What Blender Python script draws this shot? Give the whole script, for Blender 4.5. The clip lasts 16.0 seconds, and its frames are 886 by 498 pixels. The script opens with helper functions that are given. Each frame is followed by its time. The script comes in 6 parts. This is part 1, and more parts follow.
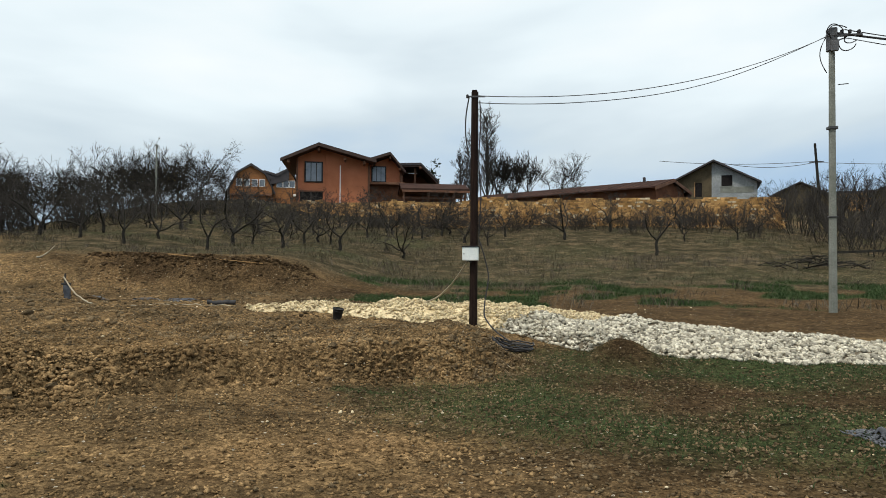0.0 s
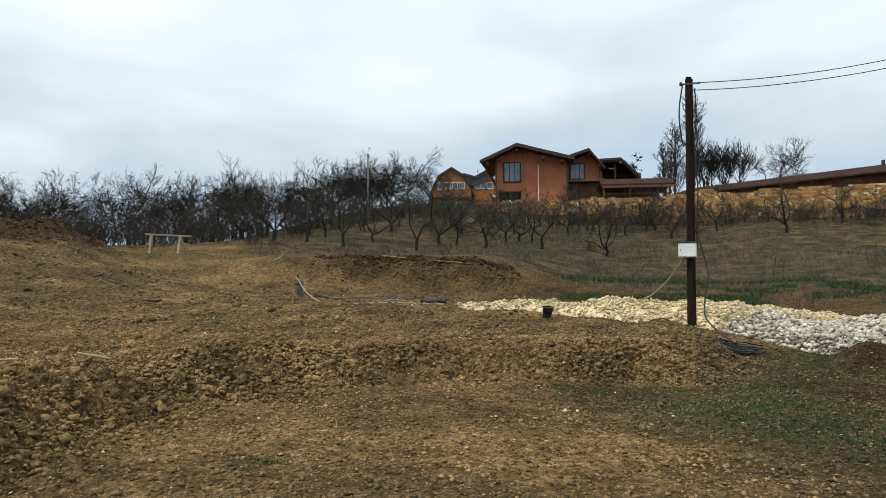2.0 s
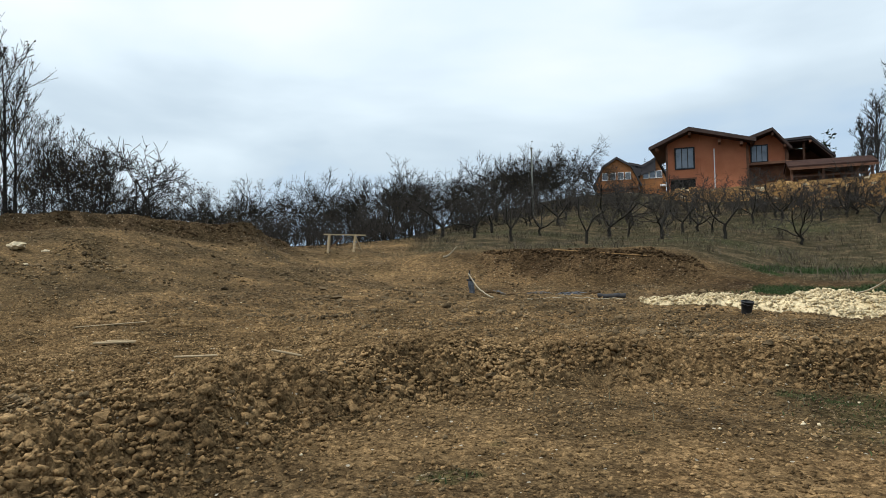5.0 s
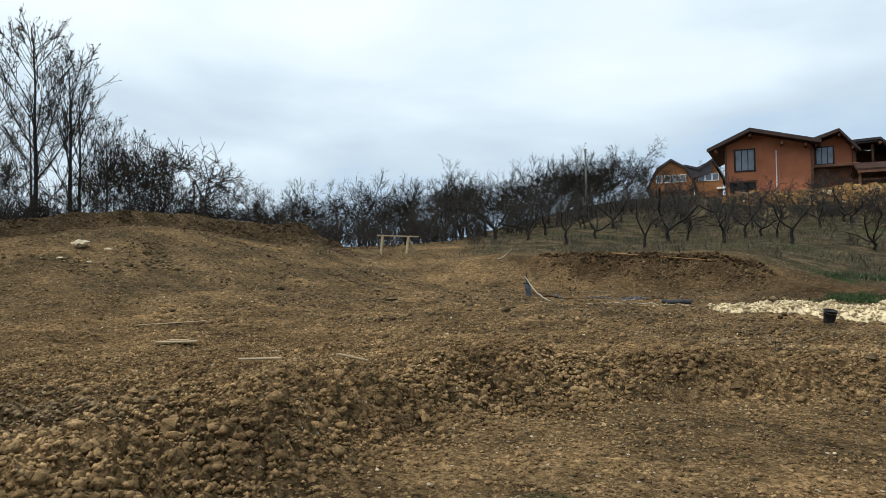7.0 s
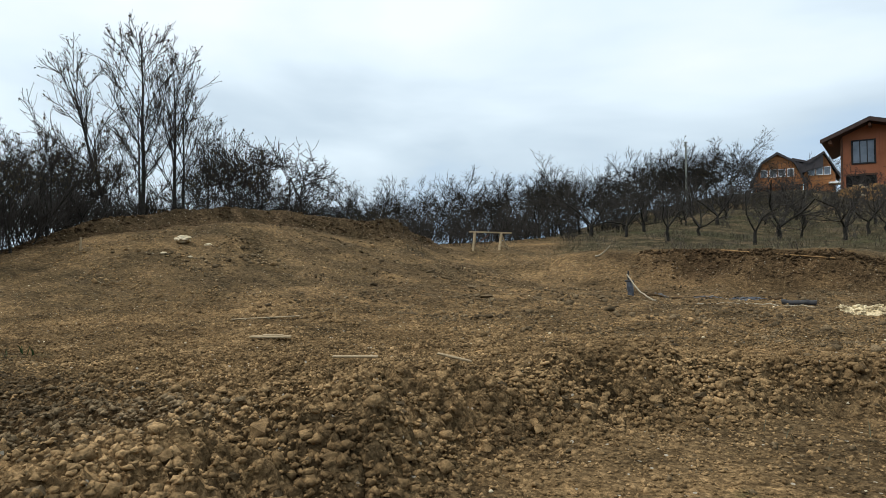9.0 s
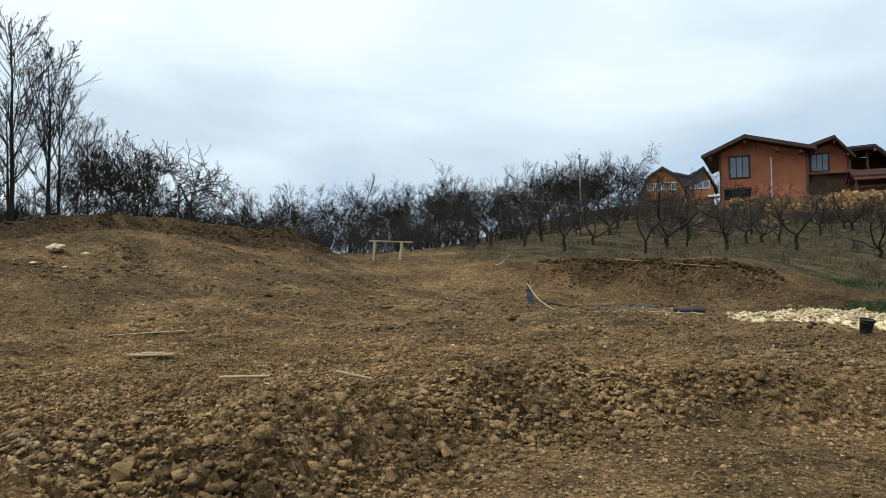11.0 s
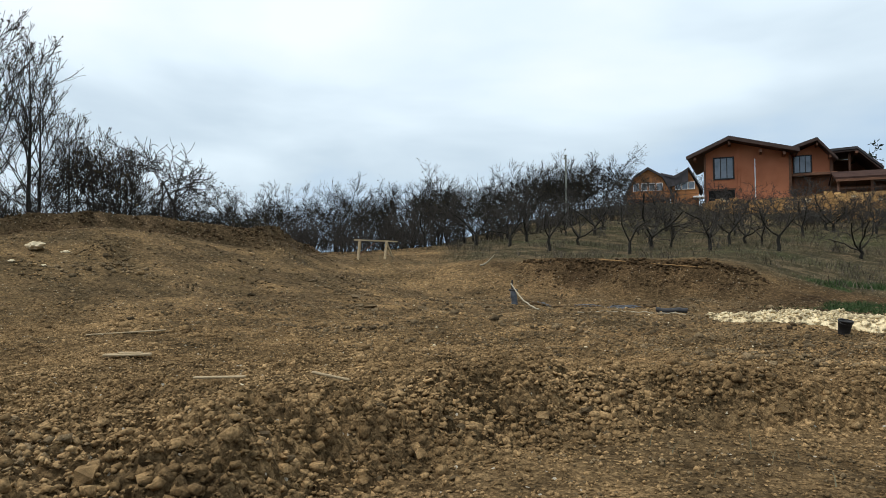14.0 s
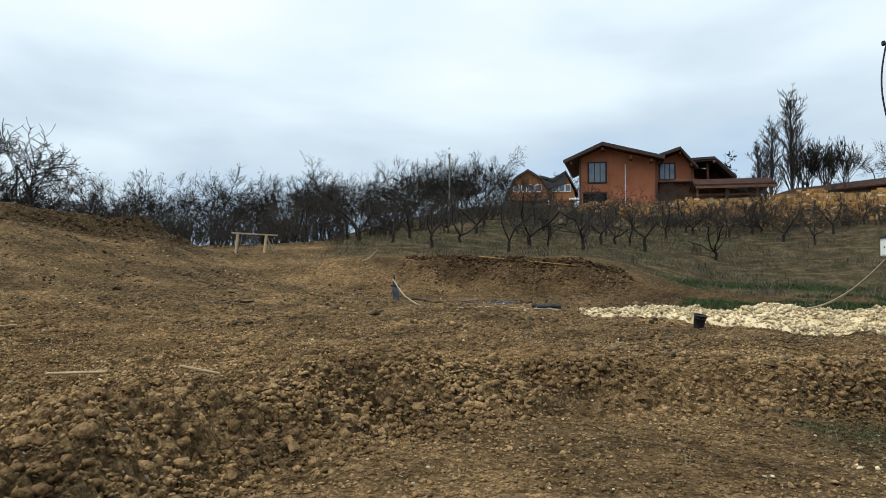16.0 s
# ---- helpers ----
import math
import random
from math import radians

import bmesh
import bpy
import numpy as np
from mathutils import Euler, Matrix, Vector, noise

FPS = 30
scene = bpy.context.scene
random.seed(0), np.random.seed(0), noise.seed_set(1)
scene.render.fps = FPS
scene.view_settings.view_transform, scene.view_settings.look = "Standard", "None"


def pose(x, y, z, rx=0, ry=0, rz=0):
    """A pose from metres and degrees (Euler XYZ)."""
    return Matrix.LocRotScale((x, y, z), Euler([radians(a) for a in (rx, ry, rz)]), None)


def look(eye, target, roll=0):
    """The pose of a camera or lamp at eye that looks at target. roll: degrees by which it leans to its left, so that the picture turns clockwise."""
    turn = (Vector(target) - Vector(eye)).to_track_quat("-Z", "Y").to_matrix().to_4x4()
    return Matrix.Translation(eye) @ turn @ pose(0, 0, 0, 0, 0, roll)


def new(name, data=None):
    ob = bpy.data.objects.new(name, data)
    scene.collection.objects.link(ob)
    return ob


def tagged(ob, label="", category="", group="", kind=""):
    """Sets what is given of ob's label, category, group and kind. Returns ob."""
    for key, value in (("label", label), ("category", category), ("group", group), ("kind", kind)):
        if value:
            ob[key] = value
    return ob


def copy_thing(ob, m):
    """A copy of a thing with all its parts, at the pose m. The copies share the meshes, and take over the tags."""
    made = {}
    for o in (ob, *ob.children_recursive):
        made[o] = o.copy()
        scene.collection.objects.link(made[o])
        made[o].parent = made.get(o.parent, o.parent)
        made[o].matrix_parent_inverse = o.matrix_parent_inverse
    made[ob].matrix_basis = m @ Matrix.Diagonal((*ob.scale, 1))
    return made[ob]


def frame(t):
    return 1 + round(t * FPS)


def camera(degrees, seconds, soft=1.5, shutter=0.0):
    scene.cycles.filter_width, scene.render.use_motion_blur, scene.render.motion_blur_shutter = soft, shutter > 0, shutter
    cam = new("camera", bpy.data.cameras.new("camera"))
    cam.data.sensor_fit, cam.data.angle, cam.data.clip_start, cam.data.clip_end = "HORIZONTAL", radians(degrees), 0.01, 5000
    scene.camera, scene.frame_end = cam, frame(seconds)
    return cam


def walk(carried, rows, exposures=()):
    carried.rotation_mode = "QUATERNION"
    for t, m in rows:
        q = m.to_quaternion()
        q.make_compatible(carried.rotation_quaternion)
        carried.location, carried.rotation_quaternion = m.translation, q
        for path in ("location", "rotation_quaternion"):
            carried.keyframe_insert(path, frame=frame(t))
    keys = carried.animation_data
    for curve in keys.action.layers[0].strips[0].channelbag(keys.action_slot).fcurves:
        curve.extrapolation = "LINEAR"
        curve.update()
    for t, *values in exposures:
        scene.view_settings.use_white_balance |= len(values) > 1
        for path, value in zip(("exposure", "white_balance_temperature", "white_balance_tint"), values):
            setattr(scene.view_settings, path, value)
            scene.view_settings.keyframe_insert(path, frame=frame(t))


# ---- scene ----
cam = camera(64.8, 16.0, soft=0.7)
PATH = [
    (0, (0.803, 1.261, 1.269), (0.685, 3.257, 1.313), 0.4),
    (0.5, (0.747, 1.231, 1.257), (0.548, 3.221, 1.304), 0.4),
    (1, (0.674, 1.179, 1.264), (0.363, 3.154, 1.312), 0.2),
    (1.5, (0.612, 1.225, 1.269), (0.135, 3.167, 1.307), -0.1),
    (2, (0.575, 1.2, 1.263), (-0.091, 3.086, 1.304), -0.4),
    (2.5, (0.561, 1.129, 1.267), (-0.272, 2.947, 1.305), -0.6),
    (3, (0.524, 1.152, 1.251), (-0.413, 2.919, 1.288), -0.6),
    (3.5, (0.385, 1.179, 1.224), (-0.566, 2.938, 1.254), -0.3),
    (3.7, (0.357, 1.195, 1.23), (-0.597, 2.953, 1.259), -0.3),
    (5.8, (-0.044, 1.754, 1.241), (-1.206, 3.382, 1.28), -1.1),
    (6, (-0.058, 1.723, 1.261), (-1.227, 3.345, 1.298), -0.6),
    (6.5, (-0.232, 1.711, 1.26), (-1.411, 3.326, 1.301), -0.5),
    (7, (-0.344, 1.755, 1.243), (-1.536, 3.36, 1.288), -0.9),
    (7.5, (-0.513, 1.892, 1.222), (-1.818, 3.407, 1.26), -1.4),
    (8, (-0.582, 2.002, 1.212), (-2.011, 3.401, 1.256), -1.7),
    (8.5, (-0.682, 2.076, 1.18), (-2.153, 3.431, 1.229), -1.3),
    (9, (-0.89, 2.152, 1.183), (-2.276, 3.593, 1.227), -0.6),
    (9.5, (-0.968, 2.245, 1.175), (-2.218, 3.805, 1.228), -0.7),
    (9.7, (-1.0, 2.322, 1.176), (-2.208, 3.915, 1.229), -0.9),
    (11.8, (-1.219, 2.486, 1.197), (-2.382, 4.112, 1.265), -0.8),
    (12, (-1.223, 2.499, 1.197), (-2.396, 4.117, 1.262), -0.9),
    (12.5, (-1.241, 2.499, 1.205), (-2.433, 4.103, 1.27), -0.8),
    (13, (-1.236, 2.5, 1.206), (-2.44, 4.095, 1.268), -0.8),
    (13.5, (-1.192, 2.495, 1.212), (-2.394, 4.092, 1.28), -0.9),
    (14, (-1.128, 2.521, 1.199), (-2.263, 4.167, 1.264), -0.6),
    (14.5, (-1.108, 2.541, 1.189), (-2.14, 4.253, 1.256), -0.3),
    (15, (-1.104, 2.546, 1.188), (-2.06, 4.301, 1.25), -0.2),
    (15.5, (-1.059, 2.512, 1.174), (-1.95, 4.302, 1.231), -0.0),
    (16, (-1.1, 2.549, 1.154), (-1.947, 4.36, 1.209), 0.1),
]
walk(cam, [(t, look(eye, target, roll)) for t, eye, target, roll in PATH],
     exposures=((0, 0.0, 6620, 10), (3.0, 0.0, 6480, 10), (6.0, 0.0, 6250, 10), (16.0, 0.0, 6280, 10)))


# ---- light ----
SUN_AZ, SUN_EL = radians(-140), radians(58)      # behind the camera on its left, veiled by thin cloud
THIN_AZ, THIN_EL = radians(-18), radians(54)      # where the cloud is thinnest and brightest
world = bpy.data.worlds.new("sky")
scene.world = world
world.use_nodes = True
wn, wl = world.node_tree.nodes, world.node_tree.links
wn.clear()
w_out, w_bg = wn.new("ShaderNodeOutputWorld"), wn.new("ShaderNodeBackground")
w_sky = wn.new("ShaderNodeTexSky")
w_sky.sky_type, w_sky.sun_disc = "NISHITA", False
w_sky.sun_elevation, w_sky.sun_rotation = SUN_EL, SUN_AZ
w_sky.air_density, w_sky.dust_density = 1.0, 2.0
w_co, w_map = wn.new("ShaderNodeTexCoord"), wn.new("ShaderNodeMapping")
w_map.inputs["Scale"].default_value = (1.0, 1.0, 3.2)
w_map.inputs["Location"].default_value = (3.1, 0.4, 0.2)
w_map.inputs["Rotation"].default_value = (0.0, radians(9), radians(20))
w_cl = wn.new("ShaderNodeTexNoise")
w_cl.inputs["Scale"].default_value, w_cl.inputs["Detail"].default_value = 1.5, 5.0
w_cl.inputs["Roughness"].default_value, w_cl.inputs["Distortion"].default_value = 0.46, 0.35
w_sep, w_low = wn.new("ShaderNodeSeparateXYZ"), wn.new("ShaderNodeMapRange")
w_low.inputs["From Min"].default_value, w_low.inputs["From Max"].default_value = 0.04, 0.32
w_low.inputs["To Min"].default_value, w_low.inputs["To Max"].default_value = -0.19, 0.17
w_add = wn.new("ShaderNodeMath")
w_ramp = wn.new("ShaderNodeValToRGB")
CLOUDS = ((0.22, (0.38, 0.54, 0.73, 1)), (0.38, (0.60, 0.705, 0.775, 1)), (0.52, (0.79, 0.895, 0.945, 1)), (0.66, (0.935, 0.985, 1.0, 1)))
while len(w_ramp.color_ramp.elements) < len(CLOUDS):
    w_ramp.color_ramp.elements.new(0.5)
for el, (at, col) in zip(w_ramp.color_ramp.elements, CLOUDS):
    el.position, el.color = at, col
w_gain = wn.new("ShaderNodeMix")
w_gain.data_type, w_gain.blend_type = "RGBA", "MIX"
w_gain.inputs["Factor"].default_value = 0.93
w_dim = wn.new("ShaderNodeVectorMath")
w_dim.operation = "SCALE"
w_dim.inputs["Scale"].default_value = 0.10
wl.new(w_co.outputs["Generated"], w_map.inputs["Vector"])
wl.new(w_map.outputs["Vector"], w_cl.inputs["Vector"])
wl.new(w_co.outputs["Generated"], w_sep.inputs["Vector"])
wl.new(w_sep.outputs["Z"], w_low.inputs["Value"])
wl.new(w_cl.outputs["Fac"], w_add.inputs[0])
wl.new(w_low.outputs["Result"], w_add.inputs[1])
w_dot, w_glow, w_sum = wn.new("ShaderNodeVectorMath"), wn.new("ShaderNodeMapRange"), wn.new("ShaderNodeMath")
w_dot.operation = "DOT_PRODUCT"
w_dot.inputs[1].default_value = (math.sin(THIN_AZ) * math.cos(THIN_EL), math.cos(THIN_AZ) * math.cos(THIN_EL), math.sin(THIN_EL))
w_glow.inputs["From Min"].default_value, w_glow.inputs["From Max"].default_value = 0.58, 0.98
w_glow.inputs["To Min"].default_value, w_glow.inputs["To Max"].default_value = -0.11, 0.12
wl.new(w_co.outputs["Generated"], w_dot.inputs[0])
wl.new(w_dot.outputs["Value"], w_glow.inputs["Value"])
wl.new(w_add.outputs["Value"], w_sum.inputs[0])
wl.new(w_glow.outputs["Result"], w_sum.inputs[1])
wl.new(w_sum.outputs["Value"], w_ramp.inputs["Fac"])
wl.new(w_sky.outputs["Color"], w_dim.inputs[0])
wl.new(w_dim.outputs["Vector"], w_gain.inputs["A"])
wl.new(w_ramp.outputs["Color"], w_gain.inputs["B"])
wl.new(w_gain.outputs["Result"], w_bg.inputs["Color"])
w_bg.inputs["Strength"].default_value = 1.1
wl.new(w_bg.outputs["Background"], w_out.inputs["Surface"])

sun = new("sun", bpy.data.lights.new("sun", "SUN"))
sun.data.energy, sun.data.angle, sun.data.color = 2.3, radians(7), (1.0, 0.95, 0.87)
sun.matrix_world = look((math.sin(SUN_AZ) * 60, math.cos(SUN_AZ) * 60, math.tan(SUN_EL) * 60), (0, 0, 0))


# ---- materials ----
def material(name, stops, scale=3.0, rough=0.9, bump=0.3, fine=40.0, metal=0.0, per_piece=0.0, stretch=(1, 1, 1), bump_scale=None, grain=0.25, bump_dist=0.02):
    """Two scales of noise: large drifts of colour along the stops, fine grain on top, and relief."""
    m = bpy.data.materials.new(name)
    m.use_nodes = True
    nt, n, l = m.node_tree, m.node_tree.nodes, m.node_tree.links
    b = n["Principled BSDF"]
    b.inputs["Roughness"].default_value, b.inputs["Metallic"].default_value = rough, metal
    b.inputs["Specular IOR Level"].default_value = 0.35 if rough < 0.8 else 0.06
    co, mp = n.new("ShaderNodeTexCoord"), n.new("ShaderNodeMapping")
    mp.inputs["Scale"].default_value = stretch
    l.new(co.outputs["Object"], mp.inputs["Vector"])
    big, small = n.new("ShaderNodeTexNoise"), n.new("ShaderNodeTexNoise")
    big.inputs["Scale"].default_value, big.inputs["Detail"].default_value, big.inputs["Roughness"].default_value = scale, 6.0, 0.6
    small.inputs["Scale"].default_value, small.inputs["Detail"].default_value = fine, 4.0
    ramp = n.new("ShaderNodeValToRGB")
    while len(ramp.color_ramp.elements) < len(stops):
        ramp.color_ramp.elements.new(0.5)
    for e, (p, c) in zip(ramp.color_ramp.elements, stops):
        e.position, e.color = p, (*c, 1)
    l.new(mp.outputs["Vector"], big.inputs["Vector"])
    l.new(mp.outputs["Vector"], small.inputs["Vector"])
    l.new(big.outputs["Fac"], ramp.inputs["Fac"])
    mul = n.new("ShaderNodeMix")
    mul.data_type, mul.blend_type = "RGBA", "MULTIPLY"
    mul.inputs["Factor"].default_value = 1.0
    rng = n.new("ShaderNodeMapRange")
    rng.inputs["From Min"].default_value, rng.inputs["From Max"].default_value = 0.3, 0.7
    rng.inputs["To Min"].default_value, rng.inputs["To Max"].default_value = 1 - grain, 1 + grain
    l.new(small.outputs["Fac"], rng.inputs["Value"])
    l.new(ramp.outputs["Color"], mul.inputs["A"])
    l.new(rng.outputs["Result"], mul.inputs["B"])
    last = mul.outputs["Result"]
    if per_piece:
        info, geo, sm = n.new("ShaderNodeObjectInfo"), n.new("ShaderNodeNewGeometry"), n.new("ShaderNodeMath")
        fr, r2, m2 = n.new("ShaderNodeMath"), n.new("ShaderNodeMapRange"), n.new("ShaderNodeMix")
        l.new(info.outputs["Random"], sm.inputs[0])
        l.new(geo.outputs["Random Per Island"], sm.inputs[1])
        fr.operation = "FRACT"
        l.new(sm.outputs["Value"], fr.inputs[0])
        r2.inputs["To Min"].default_value, r2.inputs["To Max"].default_value = 1 - per_piece, 1 + per_piece
        l.new(fr.outputs["Value"], r2.inputs["Value"])
        m2.data_type, m2.blend_type = "RGBA", "MULTIPLY"
        m2.inputs["Factor"].default_value = 1.0
        l.new(last, m2.inputs["A"])
        l.new(r2.outputs["Result"], m2.inputs["B"])
        last = m2.outputs["Result"]
    l.new(last, b.inputs["Base Color"])
    if bump:
        bp = n.new("ShaderNodeBump")
        bp.inputs["Strength"].default_value, bp.inputs["Distance"].default_value = bump, bump_dist
        if bump_scale:
            third = n.new("ShaderNodeTexNoise")
            third.inputs["Scale"].default_value, third.inputs["Detail"].default_value = bump_scale, 5.0
            l.new(mp.outputs["Vector"], third.inputs["Vector"])
            l.new(third.outputs["Fac"], bp.inputs["Height"])
        else:
            l.new(small.outputs["Fac"], bp.inputs["Height"])
        l.new(bp.outputs["Normal"], b.inputs["Normal"])
    return m


def soil_material():
    """Turned clay: ochre, brown and grey drifts, crumbs and pale stone specks; the sheet's 'green', 'dry' and 'ochre'
    layers name what grows or lies there, and on the left hill 'dry' and 'ochre' also carry its shade.
    """
    m = bpy.data.materials.new("clay_soil")
    m.use_nodes = True
    n, l = m.node_tree.nodes, m.node_tree.links
    b = n["Principled BSDF"]
    b.inputs["Roughness"].default_value, b.inputs["Specular IOR Level"].default_value = 0.97, 0.02
    co = n.new("ShaderNodeTexCoord")

    def tex(scale, detail=5.0, rough=0.6, kind="ShaderNodeTexNoise"):
        t = n.new(kind)
        t.inputs["Scale"].default_value = scale
        if kind == "ShaderNodeTexNoise":
            t.inputs["Detail"].default_value, t.inputs["Roughness"].default_value = detail, rough
        l.new(co.outputs["Object"], t.inputs["Vector"])
        return t

    def ramp(src, stops):
        r = n.new("ShaderNodeValToRGB")
        while len(r.color_ramp.elements) < len(stops):
            r.color_ramp.elements.new(0.5)
        for e, (p, c) in zip(r.color_ramp.elements, stops):
            e.position, e.color = p, (*c, 1)
        l.new(src, r.inputs["Fac"])
        return r.outputs["Color"]

    def mix(kind, fac, a, c):
        x = n.new("ShaderNodeMix")
        x.data_type, x.blend_type = "RGBA", kind
        if isinstance(fac, float):
            x.inputs["Factor"].default_value = fac
        else:
            l.new(fac, x.inputs["Factor"])
        l.new(a, x.inputs["A"])
        l.new(c, x.inputs["B"])
        return x.outputs["Result"]

    def layer(name):
        a = n.new("ShaderNodeAttribute")
        a.attribute_name = name
        return a.outputs["Fac"]

    drift = ramp(tex(0.6, 7.0).outputs["Fac"], ((0.34, (0.07, 0.049, 0.026)), (0.5, (0.132, 0.088, 0.044)), (0.64, (0.208, 0.136, 0.066))))
    ochre = ramp(tex(2.2, 5.0).outputs["Fac"], ((0.35, (0.2, 0.122, 0.056)), (0.65, (0.29, 0.186, 0.092))))
    crumbs = ramp(tex(9.0, 6.0, 0.7).outputs["Fac"], ((0.3, (0.4, 0.38, 0.36)), (0.5, (1.0, 1.0, 1.0)), (0.7, (1.5, 1.48, 1.42))))
    grit = ramp(tex(38.0, 4.0, 0.7).outputs["Fac"], ((0.33, (0.5, 0.48, 0.46)), (0.5, (1.0, 1.0, 1.0)), (0.68, (1.45, 1.45, 1.42))))
    turf = ramp(tex(5.0, 6.0).outputs["Fac"], ((0.35, (0.028, 0.04, 0.017)), (0.6, (0.05, 0.066, 0.027))))
    straw = ramp(tex(1.1, 8.0, 0.68).outputs["Fac"], ((0.36, (0.03, 0.029, 0.016)), (0.5, (0.062, 0.051, 0.029)), (0.64, (0.125, 0.092, 0.055))))
    streak_map, streak = n.new("ShaderNodeMapping"), n.new("ShaderNodeTexNoise")
    streak_map.inputs["Rotation"].default_value = (0, 0, radians(-32))
    streak_map.inputs["Scale"].default_value = (0.5, 1.3, 1.0)
    streak.inputs["Scale"].default_value, streak.inputs["Detail"].default_value, streak.inputs["Roughness"].default_value = 1.3, 6.0, 0.65
    l.new(co.outputs["Object"], streak_map.inputs["Vector"])
    l.new(streak_map.outputs["Vector"], streak.inputs["Vector"])
    worn = ramp(streak.outputs["Fac"], ((0.33, (0.5, 0.5, 0.52)), (0.5, (1.0, 1.0, 1.0)), (0.68, (1.4, 1.36, 1.28))))
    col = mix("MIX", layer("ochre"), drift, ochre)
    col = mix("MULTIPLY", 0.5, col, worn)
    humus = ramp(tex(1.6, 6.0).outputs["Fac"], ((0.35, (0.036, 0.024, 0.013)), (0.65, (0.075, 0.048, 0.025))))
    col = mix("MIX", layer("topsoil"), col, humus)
    col = mix("MIX", layer("dry"), col, straw)
    col = mix("MIX", layer("green"), col, turf)
    col = mix("MULTIPLY", 0.9, col, crumbs)
    col = mix("MULTIPLY", 0.9, col, grit)
    shade = n.new("ShaderNodeMapRange")
    shade.inputs["To Min"].default_value, shade.inputs["To Max"].default_value = 0.62, 1.42
    l.new(layer("piece"), shade.inputs["Value"])
    col = mix("MULTIPLY", 1.0, col, shade.outputs["Result"])
    warp, bent = tex(14.0, 3.0), n.new("ShaderNodeVectorMath")
    bent.operation = "MULTIPLY_ADD"
    bent.inputs[1].default_value = (0.05, 0.05, 0.05)
    l.new(warp.outputs["Color"], bent.inputs[0])
    l.new(co.outputs["Object"], bent.inputs[2])
    grain_h = []
    for size_, lo_, hi_ in ((17.0, 0.62, 1.42), (46.0, 0.6, 1.45)):
        cell, sp, rg = n.new("ShaderNodeTexVoronoi"), n.new("ShaderNodeSeparateColor"), n.new("ShaderNodeMapRange")
        cell.inputs["Scale"].default_value = size_
        l.new(bent.outputs["Vector"], cell.inputs["Vector"])
        l.new(cell.outputs["Color"], sp.inputs["Color"])
        l.new(sp.outputs["Red"], rg.inputs["Value"])
        rg.inputs["To Min"].default_value, rg.inputs["To Max"].default_value = lo_, hi_
        col = mix("MULTIPLY", 0.85, col, rg.outputs["Result"])
        grain_h.append(cell.outputs["Distance"])
    spots = n.new("ShaderNodeTexVoronoi")
    spots.inputs["Scale"].default_value = 7.0
    l.new(co.outputs["Object"], spots.inputs["Vector"])
    near, pale = n.new("ShaderNodeMath"), n.new("ShaderNodeRGB")
    near.operation = "LESS_THAN"
    near.inputs[1].default_value = 0.1
    pale.outputs[0].default_value = (0.4, 0.35, 0.27, 1)
    l.new(spots.outputs["Distance"], near.inputs[0])
    col = mix("MIX", near.outputs["Value"], col, pale.outputs[0])
    l.new(col, b.inputs["Base Color"])
    b1, b2 = n.new("ShaderNodeBump"), n.new("ShaderNodeBump")
    b1.inputs["Strength"].default_value, b1.inputs["Distance"].default_value = 0.9, 0.06
    b2.inputs["Strength"].default_value, b2.inputs["Distance"].default_value = 0.8, 0.02
    l.new(tex(7.0, 7.0, 0.65).outputs["Fac"], b1.inputs["Height"])
    l.new(tex(30.0, 5.0, 0.7).outputs["Fac"], b2.inputs["Height"])
    l.new(b1.outputs["Normal"], b2.inputs["Normal"])
    b3 = n.new("ShaderNodeBump")
    b3.invert = True
    b3.inputs["Strength"].default_value, b3.inputs["Distance"].default_value = 0.8, 0.03
    l.new(grain_h[0], b3.inputs["Height"])
    l.new(b2.outputs["Normal"], b3.inputs["Normal"])
    l.new(b3.outputs["Normal"], b.inputs["Normal"])
    return m


M_SOIL = soil_material()
M_CLOD = material("clay_clod", ((0.33, (0.12, 0.077, 0.037)), (0.5, (0.222, 0.144, 0.068)), (0.66, (0.345, 0.228, 0.111))), 0.9, 0.95, 0.7, 48, per_piece=0.34, grain=0.45, bump_dist=0.02)
# dark clay; on field clods this colour also carries their shadows
M_DARK_CLOD = material("dark_clay_clod_with_shade", ((0.33, (0.075, 0.054, 0.031)), (0.5, (0.138, 0.1, 0.056)), (0.66, (0.22, 0.158, 0.089))), 0.9, 0.95, 0.7, 48, per_piece=0.38, grain=0.45, bump_dist=0.02)
M_TOPSOIL = material("dark_topsoil", ((0.3, (0.036, 0.024, 0.013)), (0.6, (0.085, 0.055, 0.029))), 5, 0.95, 0.8, 30, per_piece=0.4)
M_CREAM = material("limestone_screenings", ((0.3, (0.41, 0.325, 0.188)), (0.6, (0.57, 0.475, 0.3))), 2.5, 0.95, 0.8, 25, per_piece=0.35)
M_WHITE = material("crushed_limestone", ((0.3, (0.3, 0.272, 0.205)), (0.6, (0.52, 0.485, 0.39))), 3, 0.92, 0.5, 22, per_piece=0.5)
# dust and brown clay, darkened further to paint shade between the stones
M_ROAD_BED = material("dust_clay_and_gap_shade", ((0.3, (0.075, 0.058, 0.037)), (0.6, (0.19, 0.16, 0.115))), 4, 0.95, 0.6, 25)
M_GRASS = material("fresh_grass", ((0.3, (0.022, 0.042, 0.016)), (0.6, (0.045, 0.074, 0.028))), 1.5, 0.8, 0, 20, per_piece=0.35)
M_STRAW = material("dry_grass", ((0.3, (0.062, 0.058, 0.034)), (0.6, (0.135, 0.12, 0.075))), 1.5, 0.9, 0, 20, per_piece=0.35)
